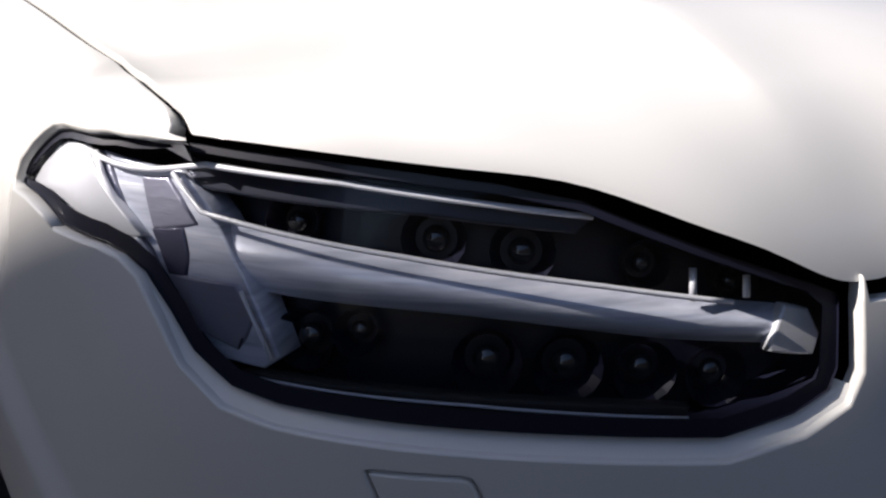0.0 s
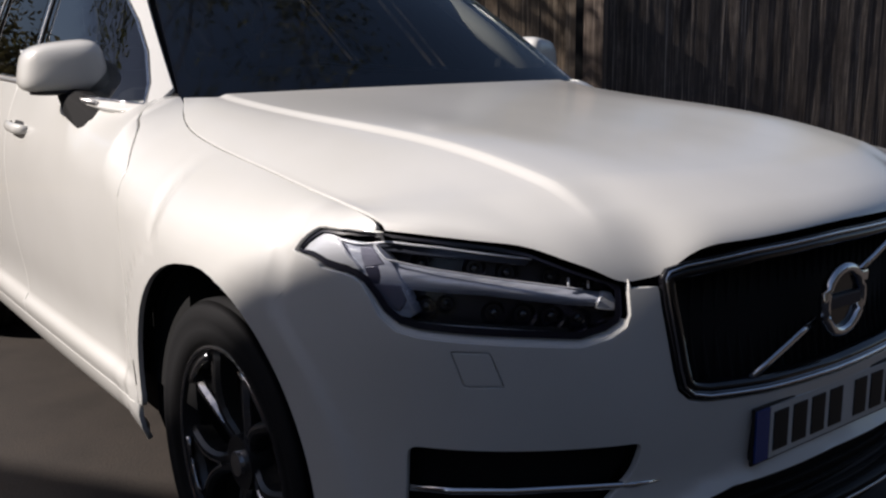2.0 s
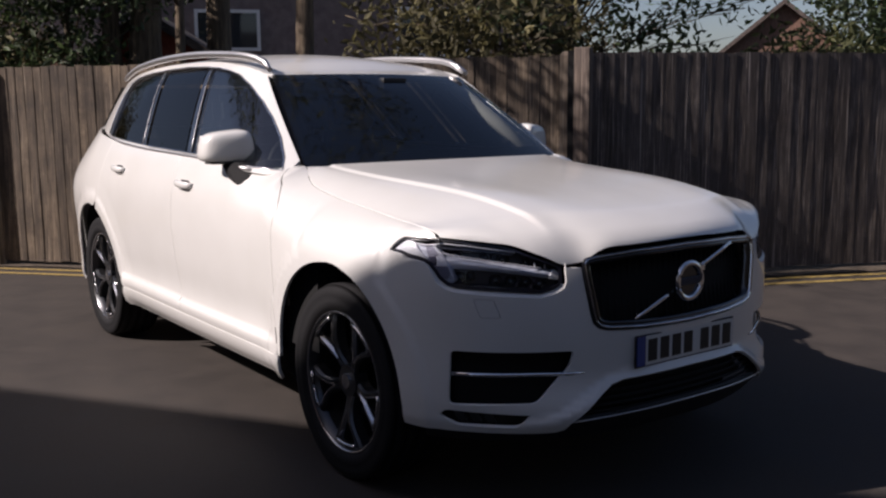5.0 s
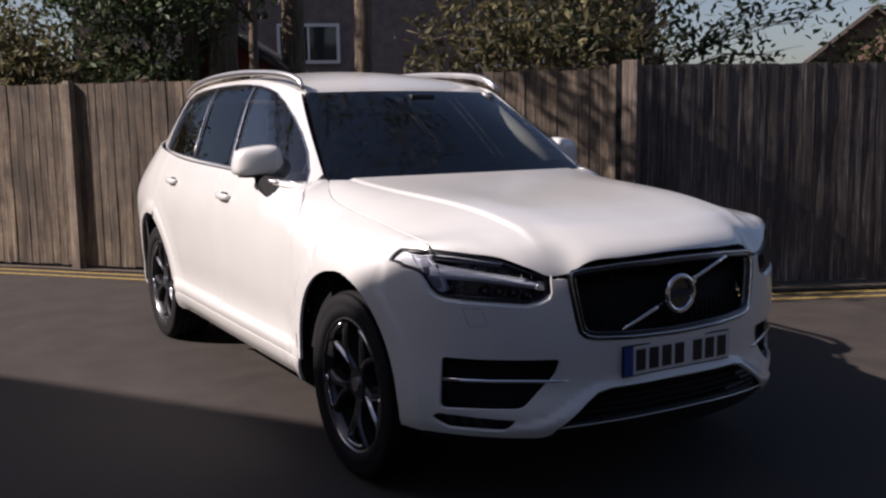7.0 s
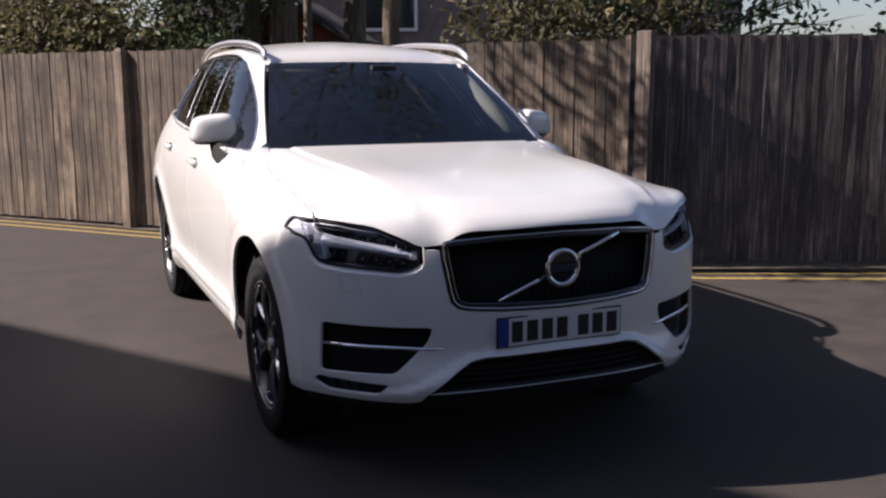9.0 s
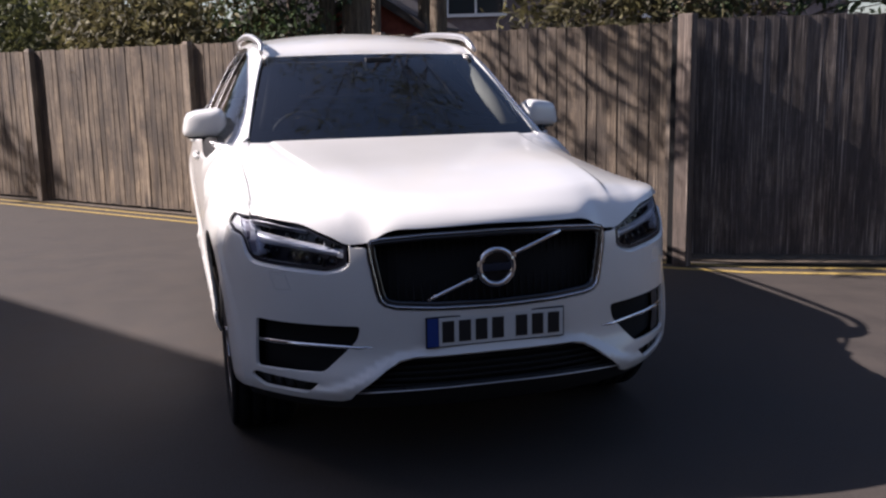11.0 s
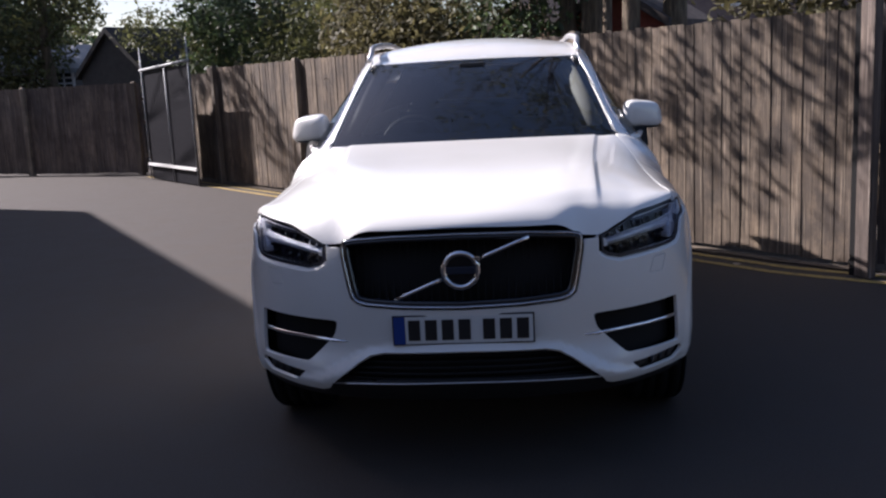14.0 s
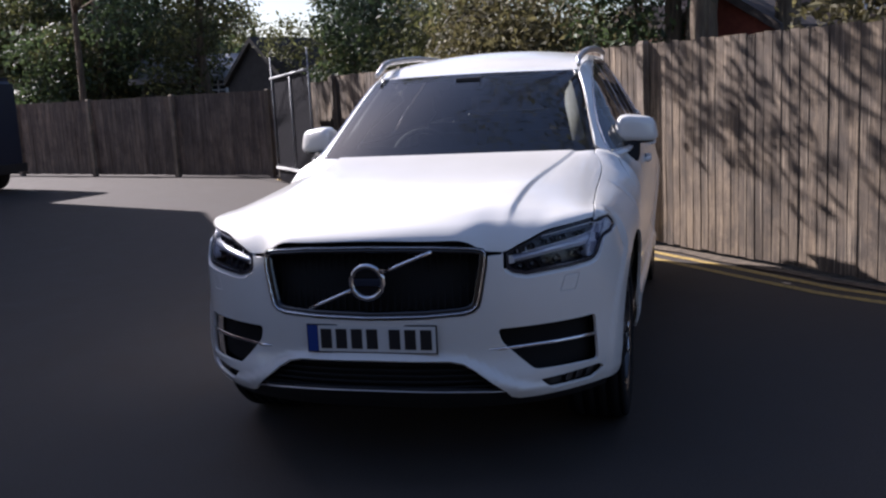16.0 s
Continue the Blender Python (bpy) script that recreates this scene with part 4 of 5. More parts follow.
cl = [((rs.uniform(-0.8, 0.8), rs.uniform(-0.8, 0.8), rs.uniform(1.2, 1.85)), (0.6, 0.6, 0.4)) for _ in range(9)]
tree("shrub", (7.15, 4.2, 0), 1.9, 0.06, cl, LEAF_OLIVE, 10000, 0.06, 72, "rounded leafy shrub showing above the dark fence", "shrub")
cl = [((R.uniform(-0.6, 0.6), R.uniform(-0.5, 0.5), R.uniform(1.7, 4.2)), (0.7, 0.6, 0.5)) for _ in range(8)]
tree("dark_tree", (8.4, 4.1, 0), 3.8, 0.09, cl, LEAF_DARK, 6000, 0.06, 71, "dense dark tree beyond the dark fence")
# dark trees beyond the end of the lane
for i, (x, y, h, leaf) in enumerate(((-6.4, 19.8, 9.0, LEAF_DARK), (-15.0, 25.6, 8.0, LEAF_OLIVE), (-14.0, 19.4, 10.0, LEAF_DARK), (-17.2, 22.0, 10.0, LEAF_OLIVE), (-20.5, 24.5, 10.0, LEAF_DARK), (-16.0, 23.0, 9.0, LEAF_DARK), (-23.5, 26.0, 10.0, LEAF_OLIVE), (-18.6, 23.0, 6.0, LEAF_DARK), (-15.0, 20.8, 5.0, LEAF_OLIVE), (-22.0, 23.5, 6.0, LEAF_DARK), (-14.6, 23.6, 7.5, LEAF_DARK), (-19, 22, 12.0, LEAF_DARK))):
    cl = [((R.uniform(-1.5, 1.5), R.uniform(-1.2, 1.2), 1.4 + (0.75 * h - 1.4) * R.uniform(0.0, 1.0) ** 1.5), (R.uniform(1.0, 1.6), R.uniform(0.9, 1.4), R.uniform(0.7, 1.1))) for _ in range(8)]
    tree("dark_tree", (x, y, 0), h * 0.85, 0.14, cl, leaf, 9000, 0.10, 90 + i, "dark leafy tree beyond the fence at the end of the lane")
cl = [((R.uniform(-0.5, 0.9), R.uniform(-0.5, 0.5), 1.7 + 0.42 * k), (0.75, 0.7, 0.45)) for k in range(8)]
tree("dark_tree", (-5.3, 15.0, 0), 4.4, 0.07, cl, LEAF_DARK, 9000, 0.065, 111, "tall leafy shrub-like tree behind the gate")
cl = [((R.uniform(-0.8, 0.8), R.uniform(-0.6, 0.6), 2.0 + 0.55 * k), (0.95, 0.9, 0.6)) for k in range(8)]
tree("dark_tree", (-10.7, 18.9, 0), 6.0, 0.16, cl, LEAF_OLIVE, 6000, 0.085, 112, "dense dark tree rising behind the sheds")
# a far belt of trees closing the view
for i in range(12):
    q = radians(20 + i * 13)
    x, y = 2 + 38 * math.cos(q), 6 + 34 * math.sin(q)
    cl = [((R.uniform(-2.5, 2.5), R.uniform(-2.0, 2.0), R.uniform(1.6, 3.6)), (2.2, 2.0, 1.2)) for _ in range(8)]
    if x < 14:
        tree("far_tree", (x, y, 0), 3.8, 0.22, cl, LEAF_DARK, 4000, 0.22, 120 + i, "distant tree in the gardens beyond")
# a tree across the lane, seen in the windscreen
cl = [((R.uniform(-2.2, 2.2), R.uniform(-2.2, 2.2), R.uniform(4.5, 8.5)), (1.1, 1.1, 0.8)) for _ in range(10)]
tree("tall_tree", (4.5, -9.5, 0), 8.0, 0.2, cl, LEAF_DARK, 6000, 0.09, 150, "tall tree with open branches across the lane")

# open-crowned tree; its clumps are added out of view to shade parts of the fence
cl = [((2.6, -0.4, 5.6), (0.9, 0.8, 0.5)), ((3.4, -1.0, 6.4), (0.8, 0.7, 0.5)), ((1.6, -1.4, 6.9), (0.8, 0.8, 0.5)), ((4.4, -0.2, 5.2), (0.6, 0.6, 0.4)), ((2.8, -2.2, 7.4), (0.6, 0.6, 0.4)),
      ((2.95, -2.85, 6.0), (0.42, 0.42, 0.3)), ((2.65, -3.2, 6.0), (0.42, 0.45, 0.32)), ((2.4, -3.6, 6.0), (0.40, 0.42, 0.3))]
tree("tall_tree", (-12.4, 16.2, 0), 6.4, 0.085, cl, LEAF_DARK, 3300, 0.085, 161, "open-crowned tree at the lane's end, with unseen clumps added to shade the fence")


# ---- the car ----
car = thing("car", (0, 2.45, 0), "large white sport utility car parked on the lane beside a fence", "car")
WHEEL_Y, WHEEL_Z, WHEEL_R = (0.935, 3.920), 0.378, 0.378


def both(line):
    """A half outline from the middle line outwards and back to it, with its mirror image."""
    return line + [(-a, b) for a, b in line[::-1] if a]


def flip(line):
    return [(-a, b) for a, b in line]


def arch(cy, start, stop, steps=22, a=0.452, b=0.468):
    """The wheel opening's edge, as (along the plan, height)."""
    out = []
    for i in range(steps + 1):
        q = radians(start + (stop - start) * i / steps)
        out.append((s_at_y(cy + (a if math.cos(q) > 0 or cy > 2 else a - 0.022) * math.cos(q)), WHEEL_Z + b * math.sin(q)))
    return out


LAMP_TOP = [(1.190, 0.896), (1.154, 0.923), (1.128, 0.942), (1.110, 0.950), (1.046, 0.972), (0.990, 0.979), (0.960, 0.9785), (0.870, 0.9735), (0.803, 0.9675), (0.750, 0.9612), (0.700, 0.9515), (0.624, 0.9220), (0.553, 0.896)]
LAMP_LOWER = [(0.534, 0.888), (0.533, 0.840), (0.538, 0.826), (0.562, 0.813), (0.609, 0.802), (0.700, 0.809), (0.806, 0.816), (0.890, 0.822), (0.925, 0.829), (0.955, 0.848), (0.975, 0.871), (1.000, 0.893), (1.020, 0.901), (1.040, 0.901), (1.090, 0.889)]
LAMP = LAMP_TOP + LAMP_LOWER


def grown(line, by):
    """A closed line moved outwards."""
    p = np.array(line)
    area = 0.5 * np.sum(p[:, 0] * np.roll(p[:, 1], -1) - np.roll(p[:, 0], -1) * p[:, 1])
    out = []
    n = len(p)
    for i in range(n):
        d0, d1 = p[i] - p[i - 1], p[(i + 1) % n] - p[i]
        n0, n1 = np.array((d0[1], -d0[0])) / np.linalg.norm(d0), np.array((d1[1], -d1[0])) / np.linalg.norm(d1)
        m = n0 + n1
        m = m / max(np.linalg.norm(m), 0.3)
        w = by(p[i][0]) if callable(by) else by
        out.append(tuple(p[i] + m * w * (1 if area > 0 else -1)))
    return out


GRILLE = [(0.0, 0.934), (0.25, 0.930), (0.41, 0.919), (0.447, 0.911), (0.459, 0.896), (0.455, 0.85), (0.430, 0.730), (0.419, 0.694), (0.397, 0.675), (0.36, 0.666), (0.22, 0.657), (0.0, 0.652)]
FOG = rounded([(0.912, 0.614), (0.486, 0.604), (0.503, 0.545), (0.625, 0.434), (0.918, 0.425)], 0.022)
INTAKE = [(0.0, 0.496), (0.30, 0.493), (0.355, 0.482), (0.40, 0.452), (0.512, 0.362), (0.530, 0.340)]
VENT = rounded([(0.64, 0.396), (0.93, 0.410), (0.955, 0.388), (0.89, 0.352), (0.69, 0.352)], 0.012, 2)
WASHER = rounded([(0.836, 0.789), (0.764, 0.787), (0.738, 0.722), (0.811, 0.722)], 0.008, 2)

# nose: one bumper skin from wheel arch to wheel arch
def rim_width(s):
    """Width of the painted ledge below the lamp, which dies out towards the lamp's tip."""
    return 0.004 + 0.0115 * (1 - smooth(0.93, 1.015, s))


LAMP_OUT = grown(LAMP, rim_width)
LAMP_GAP = grown(LAMP, 0.004)
n_top = len(LAMP_TOP)
low = INTAKE + [(0.56, 0.331), (0.80, 0.330)]
arc = arch(WHEEL_Y[0], 184, 124)
edge = low + [(arc[0][0], 0.335)] + arc + [(1.150, 0.872)] + LAMP_OUT[:n_top - 1:-1] + [(0.518, 0.882), (0.466, 0.880)]
edge += [(0.464, 0.872), (0.461, 0.845), (0.437, 0.728), (0.426, 0.690), (0.401, 0.668), (0.364, 0.658), (0.22, 0.649), (0.0, 0.644)]
full = both(edge)
panel("front_bumper", full, wall, PAINT, car, holes=[FOG, flip(FOG), VENT, flip(VENT), WASHER, flip(WASHER)], step=0.018)
for g in (1, -1):
    panel("washer_cover", [(g * a, b) for a, b in grown(WASHER, -0.006)], wall, PAINT, car, step=0.03)
# lower lip
panel("lower_lip", both([(0.0, 0.285), (0.50, 0.282), (s_at_y(0.44), 0.285), (s_at_y(0.425), 0.332), (0.545, 0.328), (0.506, 0.362), (0.25, 0.376), (0.0, 0.380)]), wall, BLACK, car, step=0.05, sink=0.014)

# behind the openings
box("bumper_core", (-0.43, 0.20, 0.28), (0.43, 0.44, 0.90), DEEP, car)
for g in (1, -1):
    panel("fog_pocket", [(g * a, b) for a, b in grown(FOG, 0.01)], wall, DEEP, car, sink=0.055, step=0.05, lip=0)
    panel("vent_pocket", [(g * a, b) for a, b in grown(VENT, 0.01)], wall, BLACK, car, sink=0.03, step=0.05, lip=0)
    for i in range(3):
        k = i / 3
        panel("vent_fin", [(g * (0.76 + 0.05 * i), 0.366), (g * (0.785 + 0.05 * i), 0.368), (g * (0.80 + 0.05 * i), 0.396), (g * (0.775 + 0.05 * i), 0.394)], wall, ALLOY, car, sink=0.012, step=0.03)
    bar = [wall(g * s, z) for s, z in [(0.448, 0.5235), (0.50, 0.5235), (0.60, 0.526), (0.72, 0.529), (0.82, 0.531), (0.897, 0.532)]]
    bar = [p + np.array((0, 0.002 + 0.012 * (i > 1), 0)) for i, p in enumerate(bar)]
    part("chrome_blade", tube(bar, [0.003, 0.0075, 0.0085, 0.0085, 0.0085, 0.0075], 8, squash=(0.8, 0.9)), CHROME, car, "slim chrome bar across the fog recess")
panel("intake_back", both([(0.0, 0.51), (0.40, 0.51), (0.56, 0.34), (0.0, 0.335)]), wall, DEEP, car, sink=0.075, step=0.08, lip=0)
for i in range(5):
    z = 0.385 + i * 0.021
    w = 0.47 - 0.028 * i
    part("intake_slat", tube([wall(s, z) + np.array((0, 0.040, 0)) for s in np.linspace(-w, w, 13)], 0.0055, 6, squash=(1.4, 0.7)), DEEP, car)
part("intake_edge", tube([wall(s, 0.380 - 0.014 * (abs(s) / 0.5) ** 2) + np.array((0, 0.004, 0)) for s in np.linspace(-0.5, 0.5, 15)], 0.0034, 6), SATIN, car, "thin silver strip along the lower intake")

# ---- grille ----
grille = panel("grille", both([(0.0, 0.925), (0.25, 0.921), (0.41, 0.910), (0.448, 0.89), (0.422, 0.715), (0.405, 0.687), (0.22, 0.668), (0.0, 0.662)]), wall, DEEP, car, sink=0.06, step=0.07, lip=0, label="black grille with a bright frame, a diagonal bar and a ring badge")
OUT = both(GRILLE)


def frame_ring(name, line, inner, mat, proud, parent, label=""):
    """A rounded frame between two closed lines on the nose."""
    a, b = resample(line, 0.02), None
    n = len(a)
    ring = grown(a, -inner)
    bm = bmesh.new()
    rows = []
    for (s0, h0), (s1, h1) in zip(a, ring):
        p, q = wall(s0, h0), wall(s1, h1)
        m = wall((s0 + s1) / 2, (h0 + h1) / 2)
        nn = normal_of(wall, (s0 + s1) / 2, (h0 + h1) / 2)
        rows.append([bm.verts.new(v) for v in (p - nn * 0.02, p + nn * proud * 0.35, m + nn * proud, q + nn * proud * 0.35, q - nn * 0.03)])
    for i in range(n):
        for j in range(4):
            f = bm.faces.new((rows[i][j], rows[i][j + 1], rows[(i + 1) % n][j + 1], rows[(i + 1) % n][j]))
            f.smooth = True
    bmesh.ops.recalc_face_normals(bm, faces=bm.faces[:])
    return part(name, bm, mat, parent, label)


frame_ring("outer_frame", OUT, 0.004, GLOSS_BLACK, 0.006, grille)
frame_ring("chrome_frame", grown(OUT, -0.004), 0.007, CHROME, 0.009, grille, "bright chrome frame round the grille")
frame_ring("inner_frame", grown(OUT, -0.011), 0.016, GLOSS_BLACK, 0.003, grille)
n_slats = 31
for i in range(n_slats):
    x = -0.424 + 0.848 * i / (n_slats - 1)
    top, bot = 0.918 - 0.10 * max(abs(x) - 0.36, 0), 0.660 + 0.030 * (abs(x) / 0.42) ** 3 + max(abs(x) - 0.395, 0) * 4
    bm = bmesh.new()
    rows = []
    for j in range(7):
        t = j / 6
        z = bot + (top - bot) * t
        y = wall(s_at_x(x), z)[1] + 0.040 + 0.022 * math.sin(math.pi * t)
        rows.append([bm.verts.new((x + dx, y + dy, z)) for dx, dy in ((-0.0045, 0.03), (-0.0035, 0.002), (0, 0), (0.0035, 0.002), (0.0045, 0.03))])
    for r0, r1 in zip(rows, rows[1:]):
        for k in range(4):
            bm.faces.new((r0[k], r0[k + 1], r1[k + 1], r1[k])).smooth = True
    bmesh.ops.recalc_face_normals(bm, faces=bm.faces[:])
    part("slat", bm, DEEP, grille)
BADGE = Vector((0.0, 0.030, 0.797))
for x0, z0, x1, z1, t0, t1 in ((-0.250, 0.688, -0.066, 0.764, 0.007, 0.008), (0.066, 0.834, 0.252, 0.908, 0.008, 0.007)):
    line = [(x0 + (x1 - x0) * t, 0.046 + 0.10 * (x0 + (x1 - x0) * t) ** 2, z0 + (z1 - z0) * t) for t in (0, 0.25, 0.5, 0.75, 1)]
    part("diagonal_bar", tube(line, [t0 + (t1 - t0) * i / 4 for i in range(5)], 8, squash=(0.9, 1.1)), CHROME, grille, "bright diagonal bar")
ringline = [BADGE + Vector((0.063 * math.cos(q), 0, 0.063 * math.sin(q))) for q in (2 * math.pi * j / 40 for j in range(40))]
part("badge_ring", tube(ringline, 0.0115, 10, closed=True), CHROME, grille, "round chrome badge ring")
bm = bmesh.new()
bmesh.ops.create_cone(bm, cap_ends=True, segments=40, radius1=0.053, radius2=0.053, depth=0.008, matrix=Matrix.Translation(BADGE + Vector((0, 0.006, 0))) @ Matrix.Rotation(radians(90), 4, "X"))
part("badge_disc", bm, GLOSS_BLACK, grille)
box("badge_band", (BADGE.x - 0.056, BADGE.y - 0.007, BADGE.z - 0.013), (BADGE.x + 0.056, BADGE.y + 0.002, BADGE.z + 0.013), material("badge_blue", (0.03, 0.04, 0.07), 0.3, 0.5), grille, 0.003)
box("badge_tip", (BADGE.x + 0.047, BADGE.y - 0.010, BADGE.z + 0.030), (BADGE.x + 0.072, BADGE.y + 0.008, BADGE.z + 0.052), CHROME, grille, 0.004)

# ---- number plate ----
PY = 0.034
plate = box("number_plate", (-0.262, PY, 0.519), (0.262, PY + 0.006, 0.632), PLATE_INK, car, 0.002, label="white number plate with a blue band and dark characters")
box("plate_field", (-0.214, PY - 0.003, 0.5245), (0.256, PY + 0.002, 0.6265), PLATE_WHITE, plate)
box("plate_band", (-0.257, PY - 0.0032, 0.5245), (-0.216, PY + 0.002, 0.6265), PLATE_BLUE, plate)
box("plate_mount", (-0.25, PY + 0.004, 0.525), (0.25, PY + 0.045, 0.628), BLACK, car)
for x in (-0.181, -0.119, -0.057, 0.005, 0.095, 0.157, 0.219):
    box("character_bar", (x - 0.022, PY - 0.0055, 0.537), (x + 0.022, PY - 0.001, 0.614), PLATE_INK, plate)

# ---- bonnet and wings ----
half = np.concatenate([np.linspace(0, 0.62, 31), np.linspace(0.62, 0.66, 7)[1:], np.linspace(0.66, 0.995, 21)[1:]])
us = np.concatenate([-half[::-1], half[1:]])
ws = np.concatenate([0.30 * np.linspace(0.0, 1.0, 20) ** 2, np.linspace(0.3, 1, 26)[1:]]) * 0.997


def creased(u, w):
    """The bonnet with its columns laid along the crease."""
    c = crease_at(w)
    a = float(np.interp(abs(u), [0, 0.62, 0.66, 1], [0, c, c + CREASE_WIDTH, 1]))
    return hood(math.copysign(a, u), w)


bonnet = patch("bonnet", creased, us, ws, PAINT, car, lip=0.006)
DOOR_Y = 1.395
SEAM = [(s_at_y(y), hood_side(y)[1]) for y in 0.410 + 1.088 * np.linspace(0, 1, 50) ** 1.4]
for g in (1, -1):
    rear = [(s_at_y(1.56), 1.165), (s_at_y(1.548), 1.130), (s_at_y(1.47), 1.06), (s_at_y(DOOR_Y), 0.98), (s_at_y(DOOR_Y), 0.70), (s_at_y(DOOR_Y + 0.005), 0.44), (s_at_y(DOOR_Y + 0.005), 0.395)]
    a0 = [(min(a, s_at_y(DOOR_Y - 0.012)), b) for a, b in arch(WHEEL_Y[0], 2, 124)]
    front = [(1.150, 0.872)] + LAMP_OUT[-1:] + [(LAMP_GAP[0][0], LAMP_GAP[0][1] - 0.004)] + LAMP_GAP[:5] + [(0.985, 0.9815)]
    line = [(a, b - 0.0035) for a, b in SEAM] + rear + a0 + front
    rail = [wall(g * a, b) - np.array((g * 0.008, -0.002, 0.018)) for a, b in SEAM[5:]]
    part("seam_gutter", tube(rail, 0.0125, 8), DEEP, car)
    panel("front_wing", [(g * a, b) for a, b in line], wall, PAINT, car, step=0.03)
panel("cowl", [(-0.98, 0.985), (0.98, 0.985), (0.97, 1.075), (-0.97, 1.075)], lambda u, w: hood(u, 1) + np.array((0, w - 1, -0.022)), BLACK, car, step=0.05, lip=0)

# ---- doors, sills and tail ----
BELT = spline([(1.45, 1.128), (1.58, 1.140), (2.25, 1.183), (3.0, 1.203), (3.5, 1.226), (3.9, 1.262), (4.3, 1.30), (4.9, 1.33)])
DOOR_CUT = 2.52
for g in (1, -1):
    def along(y):
        return s_at_y(y)
    belt = [(along(y), BELT(y) - 0.012) for y in np.linspace(1.60, DOOR_CUT - 0.004, 10)]
    door = belt + [(along(DOOR_CUT - 0.004), 0.95), (along(DOOR_CUT - 0.012), 0.60), (along(DOOR_CUT - 0.03), 0.395), (along(DOOR_Y + 0.012), 0.395), (along(DOOR_Y + 0.008), 0.70), (along(DOOR_Y + 0.006), 0.978), (along(1.476), 1.058), (along(1.562), 1.132)]
    front_door = panel("front_door", [(g * a, b) for a, b in door], wall, PAINT, car, step=0.024)
    belt = [(along(y), BELT(y) - 0.012) for y in np.linspace(DOOR_CUT + 0.004, 3.70, 10)]
    a1 = arch(WHEEL_Y[1], 95, 168)
    rdoor = belt + [(along(3.745), 1.00), (along(3.76), 0.87)] + [(s, h) for s, h in a1 if h < 0.825] + [(along(3.38), 0.395), (along(DOOR_CUT - 0.022), 0.395), (along(DOOR_CUT - 0.004), 0.60), (along(DOOR_CUT + 0.004), 0.95)]
    rear_door = panel("rear_door", [(g * a, b) for a, b in rdoor], wall, PAINT, car, step=0.026)
    sill = [(along(DOOR_Y + 0.012), 0.390), (along(3.385), 0.390), (along(3.42), 0.30), (along(3.40), 0.282), (along(DOOR_Y + 0.016), 0.285)]
    panel("sill", [(g * a, b) for a, b in sill], wall, PAINT, car, step=0.045)
    a2 = arch(WHEEL_Y[1], -9, 101, 28)
    belt = [(along(y), BELT(y) - 0.012) for y in np.linspace(3.708, 4.70, 9)]
    quarter = belt + [(along(4.72), 0.90), (along(4.70), 0.62), (along(4.66), 0.30)] + [(along(4.36), 0.30)] + a2 + [(along(3.768), 0.87), (along(3.753), 1.00)]
    panel("rear_quarter", [(g * a, b) for a, b in quarter], wall, PAINT, car, step=0.045)
    # handles
    for dr, y, z in ((front_door, 2.36, 1.052), (rear_door, 3.40, 1.080)):
        pts = []
        for k, t in enumerate(np.linspace(-1, 1, 9)):
            p = wall(g * s_at_y(y + 0.105 * t), z + 0.004 * t)
            pts.append(p + np.array((g * (0.030 * (1 - t ** 4) - 0.004), 0, 0)))
        part("handle", tube(pts, [0.009, 0.013, 0.014, 0.014, 0.014, 0.014, 0.014, 0.013, 0.009], 10, squash=(0.75, 1.25)), PAINT, dr, "body-coloured pull handle")
        panel("handle_cup", rounded([(g * s_at_y(y - 0.06), z - 0.022), (g * s_at_y(y + 0.06), z - 0.020), (g * s_at_y(y + 0.06), z + 0.020), (g * s_at_y(y - 0.06), z + 0.018)], 0.018), wall, TRIM_DARK, dr, sink=-0.0012, step=0.03, lip=0)
    # wheel housings
    for cy in WHEEL_Y:
        bm = bmesh.new()
        rows = []
        for i in range(21):
            q = radians(-12 + 204 * i / 20)
            y, z = cy + 0.450 * math.cos(q), max(WHEEL_Z + 0.464 * math.sin(q), 0.22)
            rows.append([bm.verts.new((g * x, y, z)) for x in (abs(wall(s_at_y(y), min(z, 0.85))[0]) - 0.045, 0.60)])
        for r0, r1 in zip(rows, rows[1:]):
            bm.faces.new((r0[0], r0[1], r1[1], r1[0])).smooth = True
        bm.faces.new([r[1] for r in rows])
        part("wheel_housing", bm, DEEP, car)
box("underfloor", (-0.80, 1.30, 0.26), (0.80, 3.46, 0.36), DEEP, car)
box("rear_floor", (-0.60, 3.40, 0.30), (0.60, 4.72, 0.62), DEEP, car)
box("engine_block", (-0.58, 0.45, 0.24), (0.58, 1.36, 0.86), DEEP, car)
s_q = s_at_y(4.705)
panel("tailgate", [(S_TAIL, 0.30), (s_q, 0.30), (s_q + 0.01, 0.62), (s_q + 0.015, 0.90), (s_q + 0.01, 1.30), (S_TAIL, 1.30)], wall, PAINT, car, step=0.06)
panel("tailgate", flip([(S_TAIL, 0.30), (s_q, 0.30), (s_q + 0.01, 0.62), (s_q + 0.015, 0.90), (s_q + 0.01, 1.30), (S_TAIL, 1.30)]), wall, PAINT, car, step=0.06)

# ---- cabin ----
def side_of(g):
    return lambda y, z: np.array((g * cabin(y, z), y, z))


